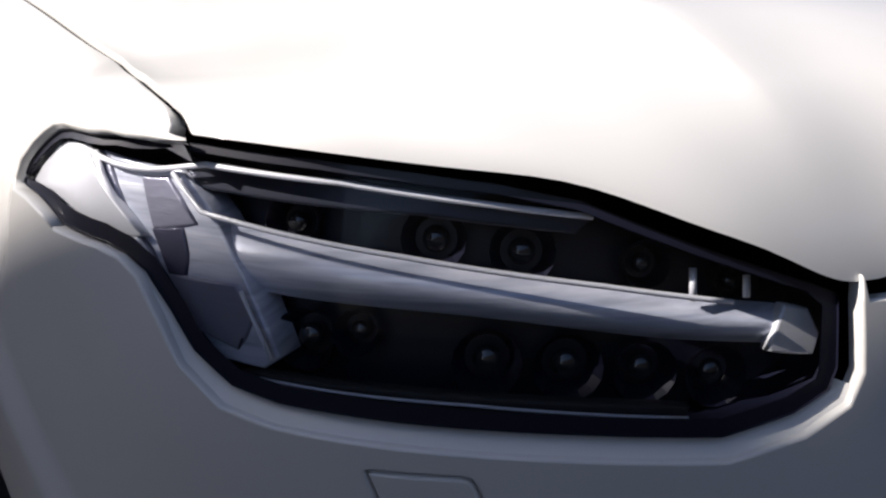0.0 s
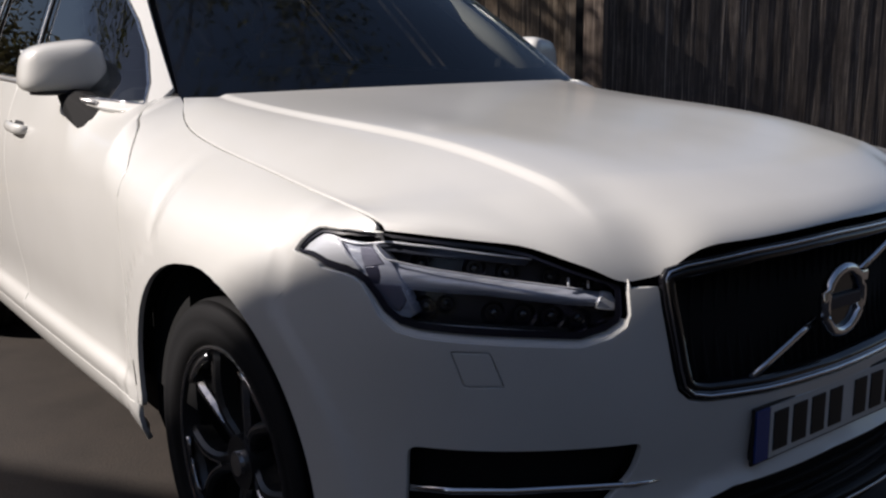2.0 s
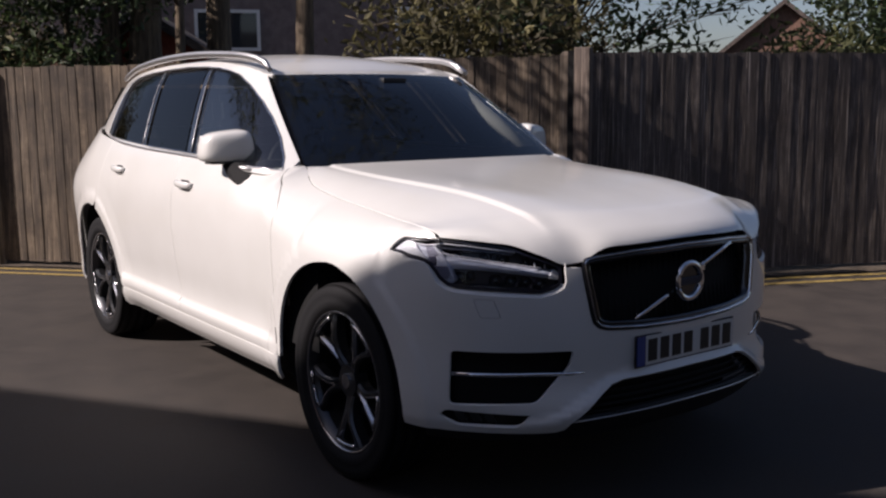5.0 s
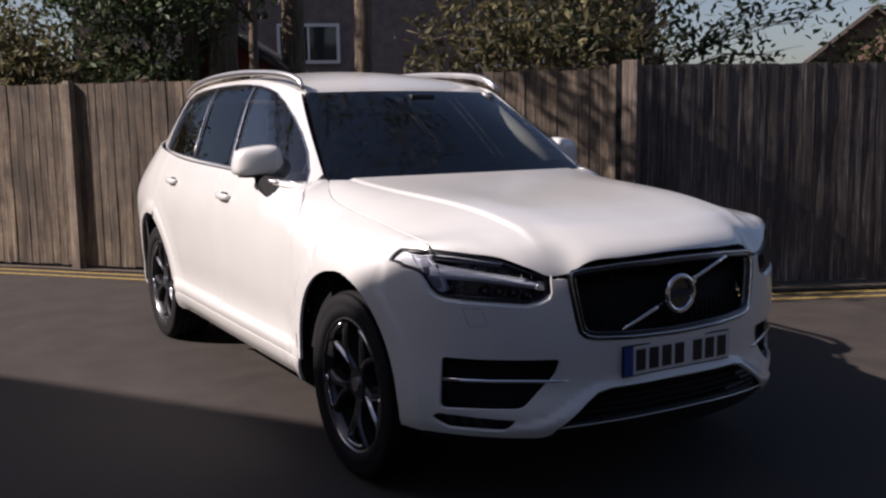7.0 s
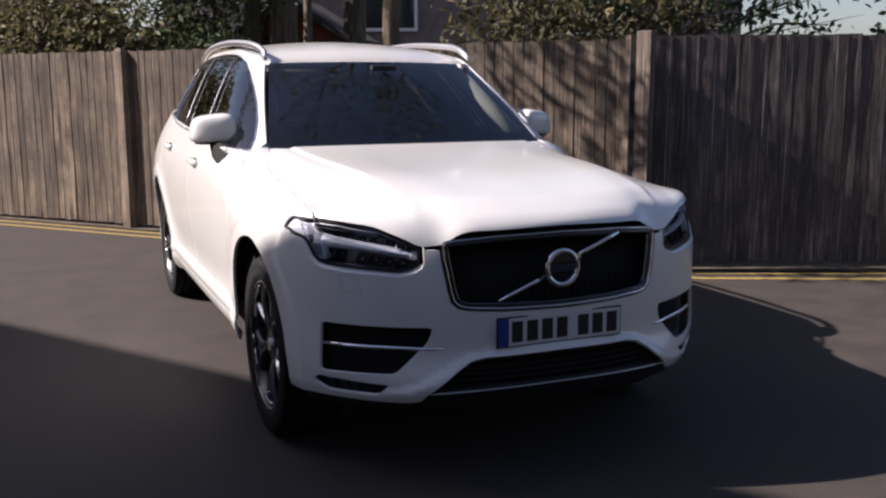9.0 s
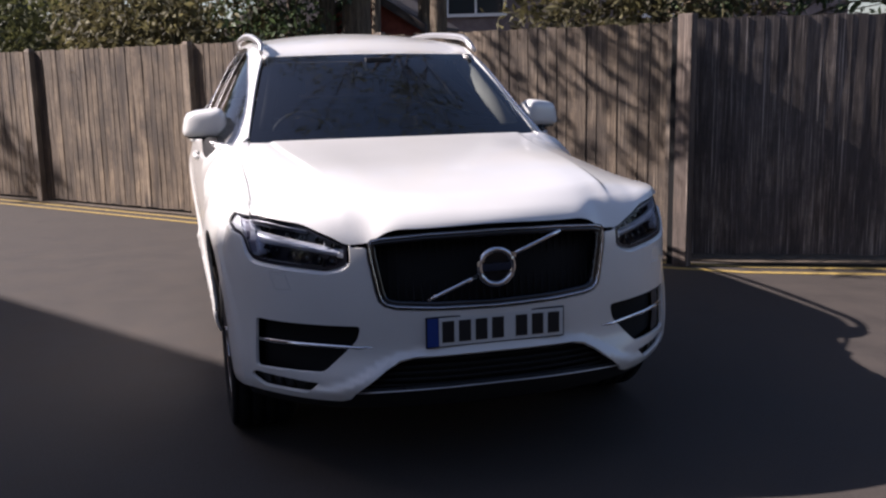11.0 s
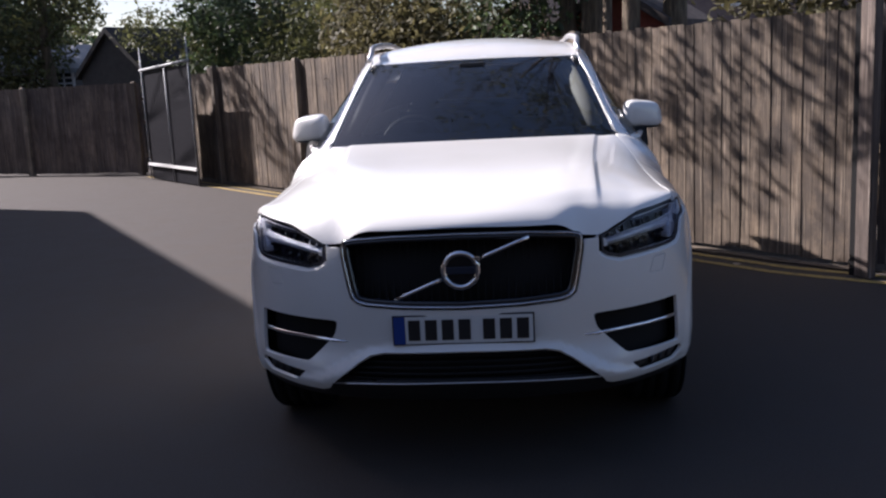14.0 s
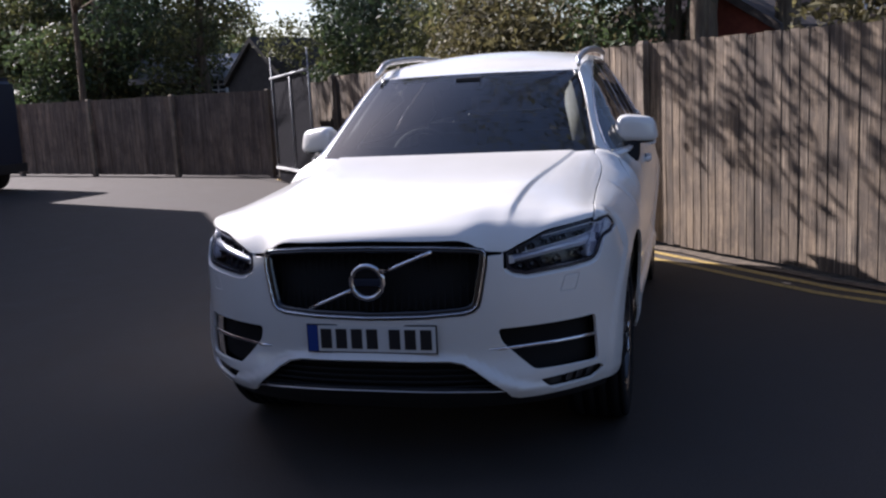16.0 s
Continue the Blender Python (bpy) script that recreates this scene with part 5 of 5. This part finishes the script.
WINDOW = [(1.570, 1.146), (2.25, 1.190), (3.0, 1.210), (3.5, 1.234), (3.84, 1.256), (3.945, 1.272), (4.03, 1.40), (4.075, 1.515), (4.05, 1.578), (3.94, 1.613), (3.70, 1.634), (3.40, 1.647),
          (3.10, 1.650), (2.85, 1.643), (2.62, 1.628), (2.46, 1.610), (2.32, 1.584), (2.17, 1.530), (2.01, 1.455), (1.87, 1.377), (1.735, 1.289), (1.625, 1.204)]
SLANT = 0.65
for g in (1, -1):
    body_side = [(1.552, 1.150)] + [(pillar_y(z) + 0.004, z) for z in np.linspace(1.19, 1.573, 10)] + [(y, ROOF_EDGE(y) - 0.004) for y in np.linspace(2.20, 4.56, 22)] + [(4.64, 1.50), (4.70, 1.40), (4.75, 1.30)] + [(y, BELT(y) - 0.010) for y in np.linspace(4.70, 1.62, 26)]
    panel("cabin_side", body_side, side_of(g), PAINT, car, holes=[WINDOW], step=0.04)
    panel("cabin_lining", body_side, side_of(g), TRIM_DARK, car, holes=[grown(resample(WINDOW, 0.06), 0.012)], step=0.06, lip=0, sink=0.022)
    # bright window surround
    seal = grown(resample(WINDOW, 0.08), -0.004)
    part("window_trim", tube([side_of(g)(y, z) + np.array((g * 0.002, 0, 0)) for y, z in seal], 0.0045, 6, closed=True), CHROME, car, "chrome strip round the side windows")

    def cut(lo, hi):
        """The part of the window between two slanting lines."""
        loop = resample(WINDOW, 0.03)
        return [p for p in loop if lo + (p[1] - 1.2) * SLANT <= p[0] <= hi + (p[1] - 1.2) * SLANT]
    for name, lo, hi, mat in (("front_window", 0.5, 2.43, SIDE_GLASS), ("rear_window", 2.53, 3.13, DARK_GLASS), ("quarter_window", 3.19, 6.0, DARK_GLASS)):
        pane = panel(name, cut(lo, hi), side_of(g), mat, car, step=0.06, lip=0, sink=0.012)
        pane.visible_shadow = False
    for lo, hi in ((2.435, 2.525), (3.135, 3.185)):
        panel("window_pillar", cut(lo - 0.004, hi + 0.004), side_of(g), GLOSS_BLACK, car, step=0.05, lip=0, sink=0.009)
    for x0, lo, hi in ((2.433, 1.20, 1.61), (3.16, 1.22, 1.635)):
        part("pillar_trim", tube([side_of(g)(x0 + (z - 1.2) * SLANT, z) for z in np.linspace(lo, hi, 6)], 0.0028, 6), SATIN, car)
    # belt strip between door and window
    part("belt_strip", tube([np.array((g * (cabin(y, BELT(y)) + 0.006), y, BELT(y) - 0.004)) for y in np.linspace(1.72, 3.86, 24)], 0.007, 8, squash=(0.7, 1.2)), SATIN, car)
    # rails on the roof
    rail_z = spline([(2.09, 1.596), (2.16, 1.632), (2.30, 1.668), (2.55, 1.691), (3.0, 1.711), (3.5, 1.707), (3.9, 1.690), (4.25, 1.660), (4.42, 1.620)])
    part("roof_rail", tube([(g * (cabin(y, min(rail_z(y) - 0.03, 1.66)) + 0.010), y, rail_z(y)) for y in np.linspace(2.09, 4.42, 34)], [0.012] + [0.017] * 32 + [0.012], 10, squash=(0.9, 1.1)), SATIN, car, "satin silver roof rail")
us = np.linspace(-1, 1, 33)
patch("roof", roof, us, np.linspace(0, 1, 40), PAINT, car, lip=0.02)
glass = patch("windscreen", screen, np.linspace(-0.985, 0.985, 25), np.linspace(-0.06, 0.995, 14), SCREEN_GLASS, car, label="dark windscreen glass reflecting sky and branches")
glass.visible_shadow = False
# dark band round the windscreen
panel("screen_band", [(-0.99, -0.03), (0.99, -0.03), (0.99, 0.99), (-0.99, 0.99)], screen, GLOSS_BLACK, car, holes=[rounded([(-0.945, 0.075), (0.945, 0.075), (0.93, 0.94), (-0.93, 0.94)], 0.05)], step=0.08, lip=0, sink=0.006)
rear_glass = lambda u, w: np.array(((0.62 - 0.10 * w) * u, 4.80 - 0.14 * w - 0.10 * u * u, 1.30 + 0.27 * w))
patch("rear_window", rear_glass, np.linspace(-1, 1, 9), np.linspace(0, 1, 5), DARK_GLASS, car)

# ---- inside ----
part("dashboard", tube([(x, 1.92 - 0.05 * math.cos(x * 2.0), 1.085) for x in np.linspace(-0.70, 0.70, 15)], 0.17, 14, squash=(1.9, 0.55)), TRIM_DARK, car)
box("cabin_floor", (-0.74, 1.75, 0.36), (0.74, 4.5, 0.46), TRIM_DARK, car)
box("firewall", (-0.70, 1.47, 0.36), (0.70, 1.60, 1.13), DEEP, car)
for g in (-1, 1):
    box("door_pillar", (min(g * 0.80, g * 0.89), 1.12, 0.45), (max(g * 0.80, g * 0.89), 1.42, 0.98), DEEP, car)
box("bulkhead", (-0.74, 1.60, 0.40), (0.74, 1.75, 1.06), TRIM_DARK, car)
part("steering_wheel", tube([(-0.37 + 0.185 * math.cos(q), 2.20 + 0.06 * math.sin(q), 1.09 + 0.175 * math.sin(q)) for q in (2 * math.pi * j / 32 for j in range(32))], 0.015, 8, closed=True), TRIM_DARK, car, "dark leather steering wheel")
part("steering_column", tube([(-0.37, 2.20, 1.09), (-0.37, 2.0, 1.03)], [0.075, 0.05], 12), TRIM_DARK, car)
for x in (-0.37, 0.37):
    for name, lo, hi, r in (("seat_base", (x - 0.25, 2.42, 0.55), (x + 0.25, 2.98, 0.74), 0.06), ("seat_back", (x - 0.24, 2.92, 0.70), (x + 0.24, 3.08, 1.28), 0.07), ("headrest", (x - 0.13, 2.98, 1.31), (x + 0.13, 3.08, 1.50), 0.045)):
        bm = bmesh.new()
        solid(bm, lo, hi)
        bmesh.ops.bevel(bm, geom=bm.edges[:], offset=r, segments=4, affect="EDGES")
        part(name, bm, LEATHER, car)
bm = bmesh.new()
solid(bm, (-0.62, 3.75, 0.60), (0.62, 3.92, 1.30))
bmesh.ops.bevel(bm, geom=bm.edges[:], offset=0.06, segments=3, affect="EDGES")
part("rear_bench", bm, LEATHER, car)
patch("headlining", roof, np.linspace(-0.93, 0.93, 9), np.linspace(0.03, 0.95, 14), TRIM_PALE, car, sink=0.045)
for g in (1, -1):
    # same lining twice: sunlit side coloured pale, shaded side coloured dark
    part("pillar_cover", tube([(g * 0.650, 1.64, 1.19), (g * 0.595, 1.86, 1.345), (g * 0.525, 2.10, 1.515)], 0.038, 8, squash=(1.3, 0.9)), TRIM_PALE if g > 0 else TRIM_DARK, car, "pillar lining, coloured pale for the sunlit side" if g > 0 else "")
    box("door_lining", (g * 0.80 - 0.02, 1.75, 0.45), (g * 0.80 + 0.02, 4.2, 1.10), TRIM_DARK, car)
box("inner_mirror", (-0.125, 1.965, 1.455), (0.125, 1.99, 1.525), BLACK, car, 0.01)
box("sensor_block", (-0.07, 1.90, 1.50), (0.07, 1.99, 1.56), BLACK, car, 0.01)

# ---- door mirrors ----
for g in (1, -1):
    bm = bmesh.new()
    bmesh.ops.create_cube(bm, size=1)
    bmesh.ops.subdivide_edges(bm, edges=bm.edges[:], cuts=7, use_grid_fill=True)
    for v in bm.verts:
        x, y, z = v.co * 2
        k = (1 - 0.5 * max(abs(y), abs(z)) ** 6 * 0.35)
        n = (abs(x) ** 4 + abs(y) ** 3.2 + abs(z) ** 4) ** 0.25
        x, y, z = x / max(n, 1), y / max(n, 1), z / max(n, 1)
        w = 0.108 * (1 - 0.12 * z)
        v.co = (g * (0.908 + w * x), 1.920 + 0.078 * y * (1.0 - 0.15 * x) + 0.030 * x, 1.244 + 0.073 * z * (1 - 0.08 * x) - 0.006 * x)
    for f in bm.faces:
        f.smooth = True
    bmesh.ops.recalc_face_normals(bm, faces=bm.faces[:])
    door_mirror = part("door_mirror", bm, PAINT, car, "white door mirror on a black foot")
    bm = bmesh.new()
    hull = []
    for y, z, proud in ((1.635, 1.130, 0.004), (1.690, 1.092, 0.006), (1.780, 1.080, 0.010), (1.850, 1.105, 0.012), (1.875, 1.150, 0.012)):
        x = abs(wall(s_at_y(y), z)[0])
        hull += [(g * (x + proud), y, z), (g * (x - 0.02), y, z)]
    hull += [(g * x, y, 1.186) for x, y in ((0.842, 1.865), (0.905, 1.855), (0.930, 1.890), (0.925, 1.950), (0.850, 1.955))]
    verts = [bm.verts.new(p) for p in hull]
    bmesh.ops.convex_hull(bm, input=verts)
    bmesh.ops.bevel(bm, geom=bm.edges[:], offset=0.004, segments=1, affect="EDGES")
    part("mirror_foot", bm, RUBBER, door_mirror, "black wedge-shaped mirror foot")
    part("mirror_base", tube([(g * (0.91 - 0.085 * t), 1.922 - 0.02 * t, 1.176 + 0.004 * t) for t in np.linspace(-1, 1, 7)], [0.02, 0.045, 0.058, 0.062, 0.058, 0.045, 0.02], 12, squash=(1.2, 0.16)), BLACK, door_mirror)
    box("mirror_glass", (g * 0.912 - 0.085, 1.996, 1.195), (g * 0.912 + 0.085, 2.002, 1.295), MIRROR, door_mirror, 0.002)

# ---- headlights ----
def on_lamp(line, g):
    return [(g * a, b) for a, b in line]


for g in (1, -1):
    lamp = panel("headlight", on_lamp(grown(LAMP, -0.001), g), wall, LAMP_BLACK, car, sink=0.062, step=0.03, lip=0, label="headlight with a silver sideways T-shaped daytime light under a clear cover")
    # side wall of the lamp's pocket
    bm = bmesh.new()
    rows = []
    for s0, h0 in resample(LAMP, 0.015):
        n0 = normal_of(wall, g * s0, h0)
        p0 = wall(g * s0, h0)
        rows.append((bm.verts.new(p0 - n0 * 0.065), bm.verts.new(p0 - n0 * 0.008)))
    n = len(rows)
    for i in range(n):
        r0, r1 = rows[i], rows[(i + 1) % n]
        bm.faces.new((r0[0], r0[1], r1[1], r1[0])).smooth = True
    bmesh.ops.recalc_face_normals(bm, faces=bm.faces[:])
    part("lamp_wall", bm, LAMP_BLACK, lamp)
    lo_in = resample(LAMP_LOWER[1:-2], 0.012, closed=False)[1:]
    bm = bmesh.new()
    rows = []
    big = np.array(grown(resample(LAMP, 0.004), rim_width))
    small = np.array(resample(LAMP, 0.004))
    for s0, h0 in lo_in:
        k = int(np.argmin(((small - np.array((s0, h0))) ** 2).sum(1)))
        s1, h1 = big[k]
        n0 = normal_of(wall, g * s0, h0)
        p0, p1 = wall(g * s0, h0), wall(g * s1, h1)
        pm = wall(g * (0.25 * s0 + 0.75 * s1), 0.25 * h0 + 0.75 * h1)
        rows.append([bm.verts.new(v) for v in (p0 - n0 * 0.022, p0 - n0 * 0.013, pm - n0 * 0.0075, p1 - n0 * 0.004)])
    for r0, r1 in zip(rows, rows[1:]):
        for k in range(3):
            bm.faces.new((r0[k], r0[k + 1], r1[k + 1], r1[k])).smooth = True
    bmesh.ops.recalc_face_normals(bm, faces=bm.faces[:])
    part("lamp_ledge", bm, PAINT, lamp, "white painted ledge below the lamp")
    # the cover's black edge, then the clear cover
    inner = grown(LAMP, -0.0055)[:n_top] + grown(LAMP, -0.012)[n_top:]
    panel("cover_rim", on_lamp(LAMP, g), wall, LAMP_BLACK, lamp, holes=[on_lamp(inner, g)], sink=0.010, step=0.02, lip=0.0)
    cover = panel("clear_cover", on_lamp(inner, g), wall, LAMP_GLASS, lamp, sink=0.0105, step=0.03, lip=0)
    cover.visible_shadow = False
    # silver parts: outer reflector, T-head and bar
    TIP = [(1.172, 0.899), (1.145, 0.922), (1.124, 0.938), (1.092, 0.946), (1.016, 0.914), (1.040, 0.907), (1.090, 0.896)]
    panel("side_reflector", on_lamp(TIP, g), wall, REFLECTOR, lamp, sink=0.015, step=0.02, lip=0.02)
    HEAD = [(1.078, 0.953), (1.027, 0.958), (0.994, 0.959), (0.961, 0.935), (0.924, 0.889), (0.901, 0.847), (0.912, 0.839), (0.944, 0.841), (0.975, 0.866), (1.012, 0.906)]
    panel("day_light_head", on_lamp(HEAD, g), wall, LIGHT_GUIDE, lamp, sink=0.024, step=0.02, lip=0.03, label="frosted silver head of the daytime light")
    # thin raised plates whose grey and dark tones paint shaded facets and hollows
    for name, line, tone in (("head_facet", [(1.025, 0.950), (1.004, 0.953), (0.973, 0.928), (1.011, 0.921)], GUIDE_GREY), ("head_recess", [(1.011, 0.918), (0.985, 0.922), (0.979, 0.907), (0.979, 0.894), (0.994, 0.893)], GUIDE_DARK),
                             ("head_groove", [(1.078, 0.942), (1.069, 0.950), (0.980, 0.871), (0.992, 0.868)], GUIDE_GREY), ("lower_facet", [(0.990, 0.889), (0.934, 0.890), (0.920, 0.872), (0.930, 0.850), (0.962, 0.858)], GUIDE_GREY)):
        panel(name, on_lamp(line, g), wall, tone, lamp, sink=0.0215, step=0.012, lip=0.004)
    bm = bmesh.new()
    rows = []
    bar_top = spline([(0.53, 0.872), (0.554, 0.877), (0.62, 0.887), (0.684, 0.898), (0.811, 0.916), (0.967, 0.933)])
    bar_low = spline([(0.53, 0.846), (0.537, 0.847), (0.621, 0.857), (0.768, 0.878), (0.93, 0.887), (0.967, 0.890)])
    for i in range(29):
        s = 0.955 - 0.412 * i / 28
        up, dn = bar_top(s), bar_low(s)
        row = []
        for q in range(7):
            k = q / 6
            h = dn + (up - dn) * k
            n0 = normal_of(wall, g * s, h)
            row.append(bm.verts.new(wall(g * s, h) - n0 * (0.040 - 0.012 * math.sin(math.pi * k))))
        rows.append(row)
    for r0, r1 in zip(rows, rows[1:]):
        for k in range(6):
            bm.faces.new((r0[k], r0[k + 1], r1[k + 1], r1[k])).smooth = True
    bmesh.ops.recalc_face_normals(bm, faces=bm.faces[:])
    part("day_light_bar", bm, LIGHT_GUIDE, lamp, "long frosted bar of the daytime light")
    panel("bar_tip", on_lamp([(0.560, 0.878), (0.545, 0.874), (0.537, 0.858), (0.540, 0.846), (0.570, 0.851)], g), wall, REFLECTOR, lamp, sink=0.024, step=0.01, lip=0.01)
    panel("upper_shelf", on_lamp([(1.04, 0.956), (0.963, 0.966), (0.855, 0.960), (0.766, 0.950), (0.690, 0.941), (0.700, 0.934), (0.800, 0.945), (0.960, 0.952)], g), wall, material("shelf_blue", (0.05, 0.055, 0.075), 0.3, 0.4), lamp, sink=0.030, step=0.03, lip=0.01)
    panel("lower_shelf", on_lamp([(0.925, 0.834), (0.769, 0.828), (0.628, 0.817), (0.63, 0.811), (0.77, 0.822), (0.915, 0.829)], g), wall, TRIM_DARK, lamp, sink=0.020, step=0.03, lip=0.01)
    for name, line, rad in (("upper_trim", [(1.105, 0.944), (0.963, 0.966), (0.855, 0.961), (0.766, 0.951), (0.690, 0.942)], 0.0022), ("bar_trim", [(0.994, 0.958), (0.963, 0.936), (0.811, 0.918), (0.684, 0.900), (0.60, 0.886)], 0.0018),
                            ("head_trim", [(1.080, 0.950), (1.016, 0.906), (0.975, 0.864), (0.948, 0.841)], 0.0024), ("lower_trim", [(0.92, 0.833), (0.769, 0.825), (0.628, 0.812)], 0.0011), ("inner_trim", [(0.926, 0.889), (0.901, 0.847)], 0.0016)):
        pts = resample(line, 0.02, closed=False)
        part(name, tube([wall(g * s, h) - normal_of(wall, g * s, h) * 0.0185 for s, h in pts], rad, 6), LAMP_TRIM, lamp)
    # lens units in the dark pockets
    for s, h, r in ((0.905, 0.935, 0.010), (0.794, 0.928, 0.012), (0.733, 0.920, 0.012), (0.649, 0.910, 0.009), (0.584, 0.893, 0.008), (0.890, 0.855, 0.012), (0.850, 0.862, 0.009), (0.757, 0.844, 0.013), (0.702, 0.840, 0.013), (0.649, 0.835, 0.012), (0.598, 0.828, 0.012)):
        n0 = normal_of(wall, g * s, h)
        c = Vector(wall(g * s, h) - n0 * 0.055)
        bm = bmesh.new()
        m = Matrix.Translation(c) @ Vector(n0).to_track_quat("Z", "Y").to_matrix().to_4x4()
        bmesh.ops.create_uvsphere(bm, u_segments=14, v_segments=8, radius=r * 0.75, matrix=m @ Matrix.Diagonal((1, 1, 0.7, 1)))
        for f in bm.faces:
            f.smooth = True
        bead = part("projector_lens", bm, LENS_BEAD, lamp)
        bm = bmesh.new()
        bmesh.ops.create_cone(bm, cap_ends=False, segments=16, radius1=r * 1.15, radius2=r * 1.75, depth=0.016, matrix=m @ Matrix.Translation((0, 0, 0.004)))
        part("lens_bezel", bm, LAMP_BLACK, bead)
    for s in (0.622, 0.585):
        part("lamp_fin", tube([wall(g * s, h) - normal_of(wall, g * s, h) * 0.03 for h in (0.886, 0.90 + (s - 0.58) * 0.18)], 0.0025, 6), REFLECTOR, lamp)

# ---- wheels ----
def wheel_at(cy, g):
    c = (0, cy, WHEEL_Z)
    wheel = part("wheel", lathe([(0.250, 0.86), (0.264, 0.895), (0.273, 0.900), (0.275, 0.893), (0.266, 0.86), (0.258, 0.80), (0.254, 0.66)], c, 72, g), ALLOY, car, "dark five twin-spoke alloy wheel with bright cut edges")
    prof = [(0.252, 0.655), (0.300, 0.640), (0.350, 0.650), (0.372, 0.672)]
    for k in range(4):
        o = 0.690 + k * 0.052
        prof += [(WHEEL_R, o), (WHEEL_R, o + 0.036), (WHEEL_R - 0.009, o + 0.039), (WHEEL_R - 0.009, o + 0.049)]
    prof += [(0.374, 0.893), (0.362, 0.908), (0.335, 0.9135), (0.318, 0.9105), (0.314, 0.9125), (0.290, 0.911), (0.281, 0.904), (0.270, 0.893)]
    part("tyre", lathe(prof, c, 96, g), RUBBER, wheel, "black rubber tyre")
    part("rim_edge", lathe([(0.2645, 0.8985), (0.2695, 0.9035), (0.2735, 0.9015)], c, 72, g), ALLOY_CUT, wheel)
    part("brake_disc", lathe([(0.07, 0.78), (0.165, 0.78), (0.165, 0.755), (0.07, 0.755)], c, 48, g), DISC, wheel)
    part("barrel_back", lathe([(0.255, 0.70), (0.02, 0.70)], c, 40, g), DEEP, wheel)
    for k in range(5):
        mid = 268 + 72 * k
        for w in (-1, 1):
            bm = bmesh.new()
            cut_bm = bmesh.new()
            rows, tops = [], []
            for i in range(9):
                t = i / 8
                r = 0.045 + 0.217 * t
                # the two spokes of a pair leave the hub as one and part a third of the way out
                q = radians(mid + w * (9.5 - 4.5 * smooth(0.0, 0.30, t) + 13.0 * smooth(0.22, 1.0, t)))
                half = 0.0160 - 0.0040 * math.sin(math.pi * t) + 0.004 * t
                out = 0.862 + 0.014 * math.sin(math.pi * t) + 0.020 * t
                rad, tan = Vector((0, math.cos(q), math.sin(q))), Vector((0, -math.sin(q), math.cos(q)))
                base = Vector(c) + rad * r
                ax = Vector((g, 0, 0))
                rows.append([bm.verts.new(base + tan * dx + ax * (out + dz)) for dx, dz in ((-half, -0.050), (-half, -0.010), (-half * 0.50, 0.0), (half * 0.50, 0.0), (half, -0.010), (half, -0.050))])
                e = -w
                tops.append([cut_bm.verts.new(base + tan * e * dx + ax * (out + dz)) for dx, dz in ((half * 0.15, 0.0012), (half * 0.50, 0.0012), (half * 1.03, -0.0095), (half * 1.03, -0.016))])
            for r0, r1 in zip(rows, rows[1:]):
                for j in range(5):
                    bm.faces.new((r0[j], r0[j + 1], r1[j + 1], r1[j]))
            bm.faces.new(rows[0])
            bm.faces.new(rows[-1][::-1])
            for r0, r1 in zip(tops[2:], tops[3:]):
                for j in range(3):
                    cut_bm.faces.new((r0[j], r0[j + 1], r1[j + 1], r1[j]))
            bmesh.ops.recalc_face_normals(bm, faces=bm.faces[:])
            part("spoke", bm, ALLOY, wheel)
            part("cut_face", cut_bm, ALLOY_CUT, wheel)
        # bright foot that joins the pair at the rim
        foot = [Vector(c) + Vector((g * 0.893, 0.249 * math.cos(q), 0.249 * math.sin(q))) for q in (radians(mid - 17 + 34 * j / 6) for j in range(7))]
        part("spoke_foot", tube(foot, 0.0075, 6, squash=(0.7, 1.3)), ALLOY_CUT, wheel)
    bm = bmesh.new()
    bmesh.ops.create_cone(bm, cap_ends=True, segments=32, radius1=0.070, radius2=0.062, depth=0.05, matrix=Matrix.Translation((g * 0.848, cy, WHEEL_Z)) @ Matrix.Rotation(radians(90 * g), 4, "Y"))
    part("hub", bm, ALLOY, wheel)
    bm = bmesh.new()
    bmesh.ops.create_cone(bm, cap_ends=True, segments=28, radius1=0.031, radius2=0.028, depth=0.012, matrix=Matrix.Translation((g * 0.877, cy, WHEEL_Z)) @ Matrix.Rotation(radians(90 * g), 4, "Y"))
    part("centre_cap", bm, ALLOY_CUT, wheel)


for cy in WHEEL_Y:
    for g in (1, -1):
        wheel_at(cy, g)
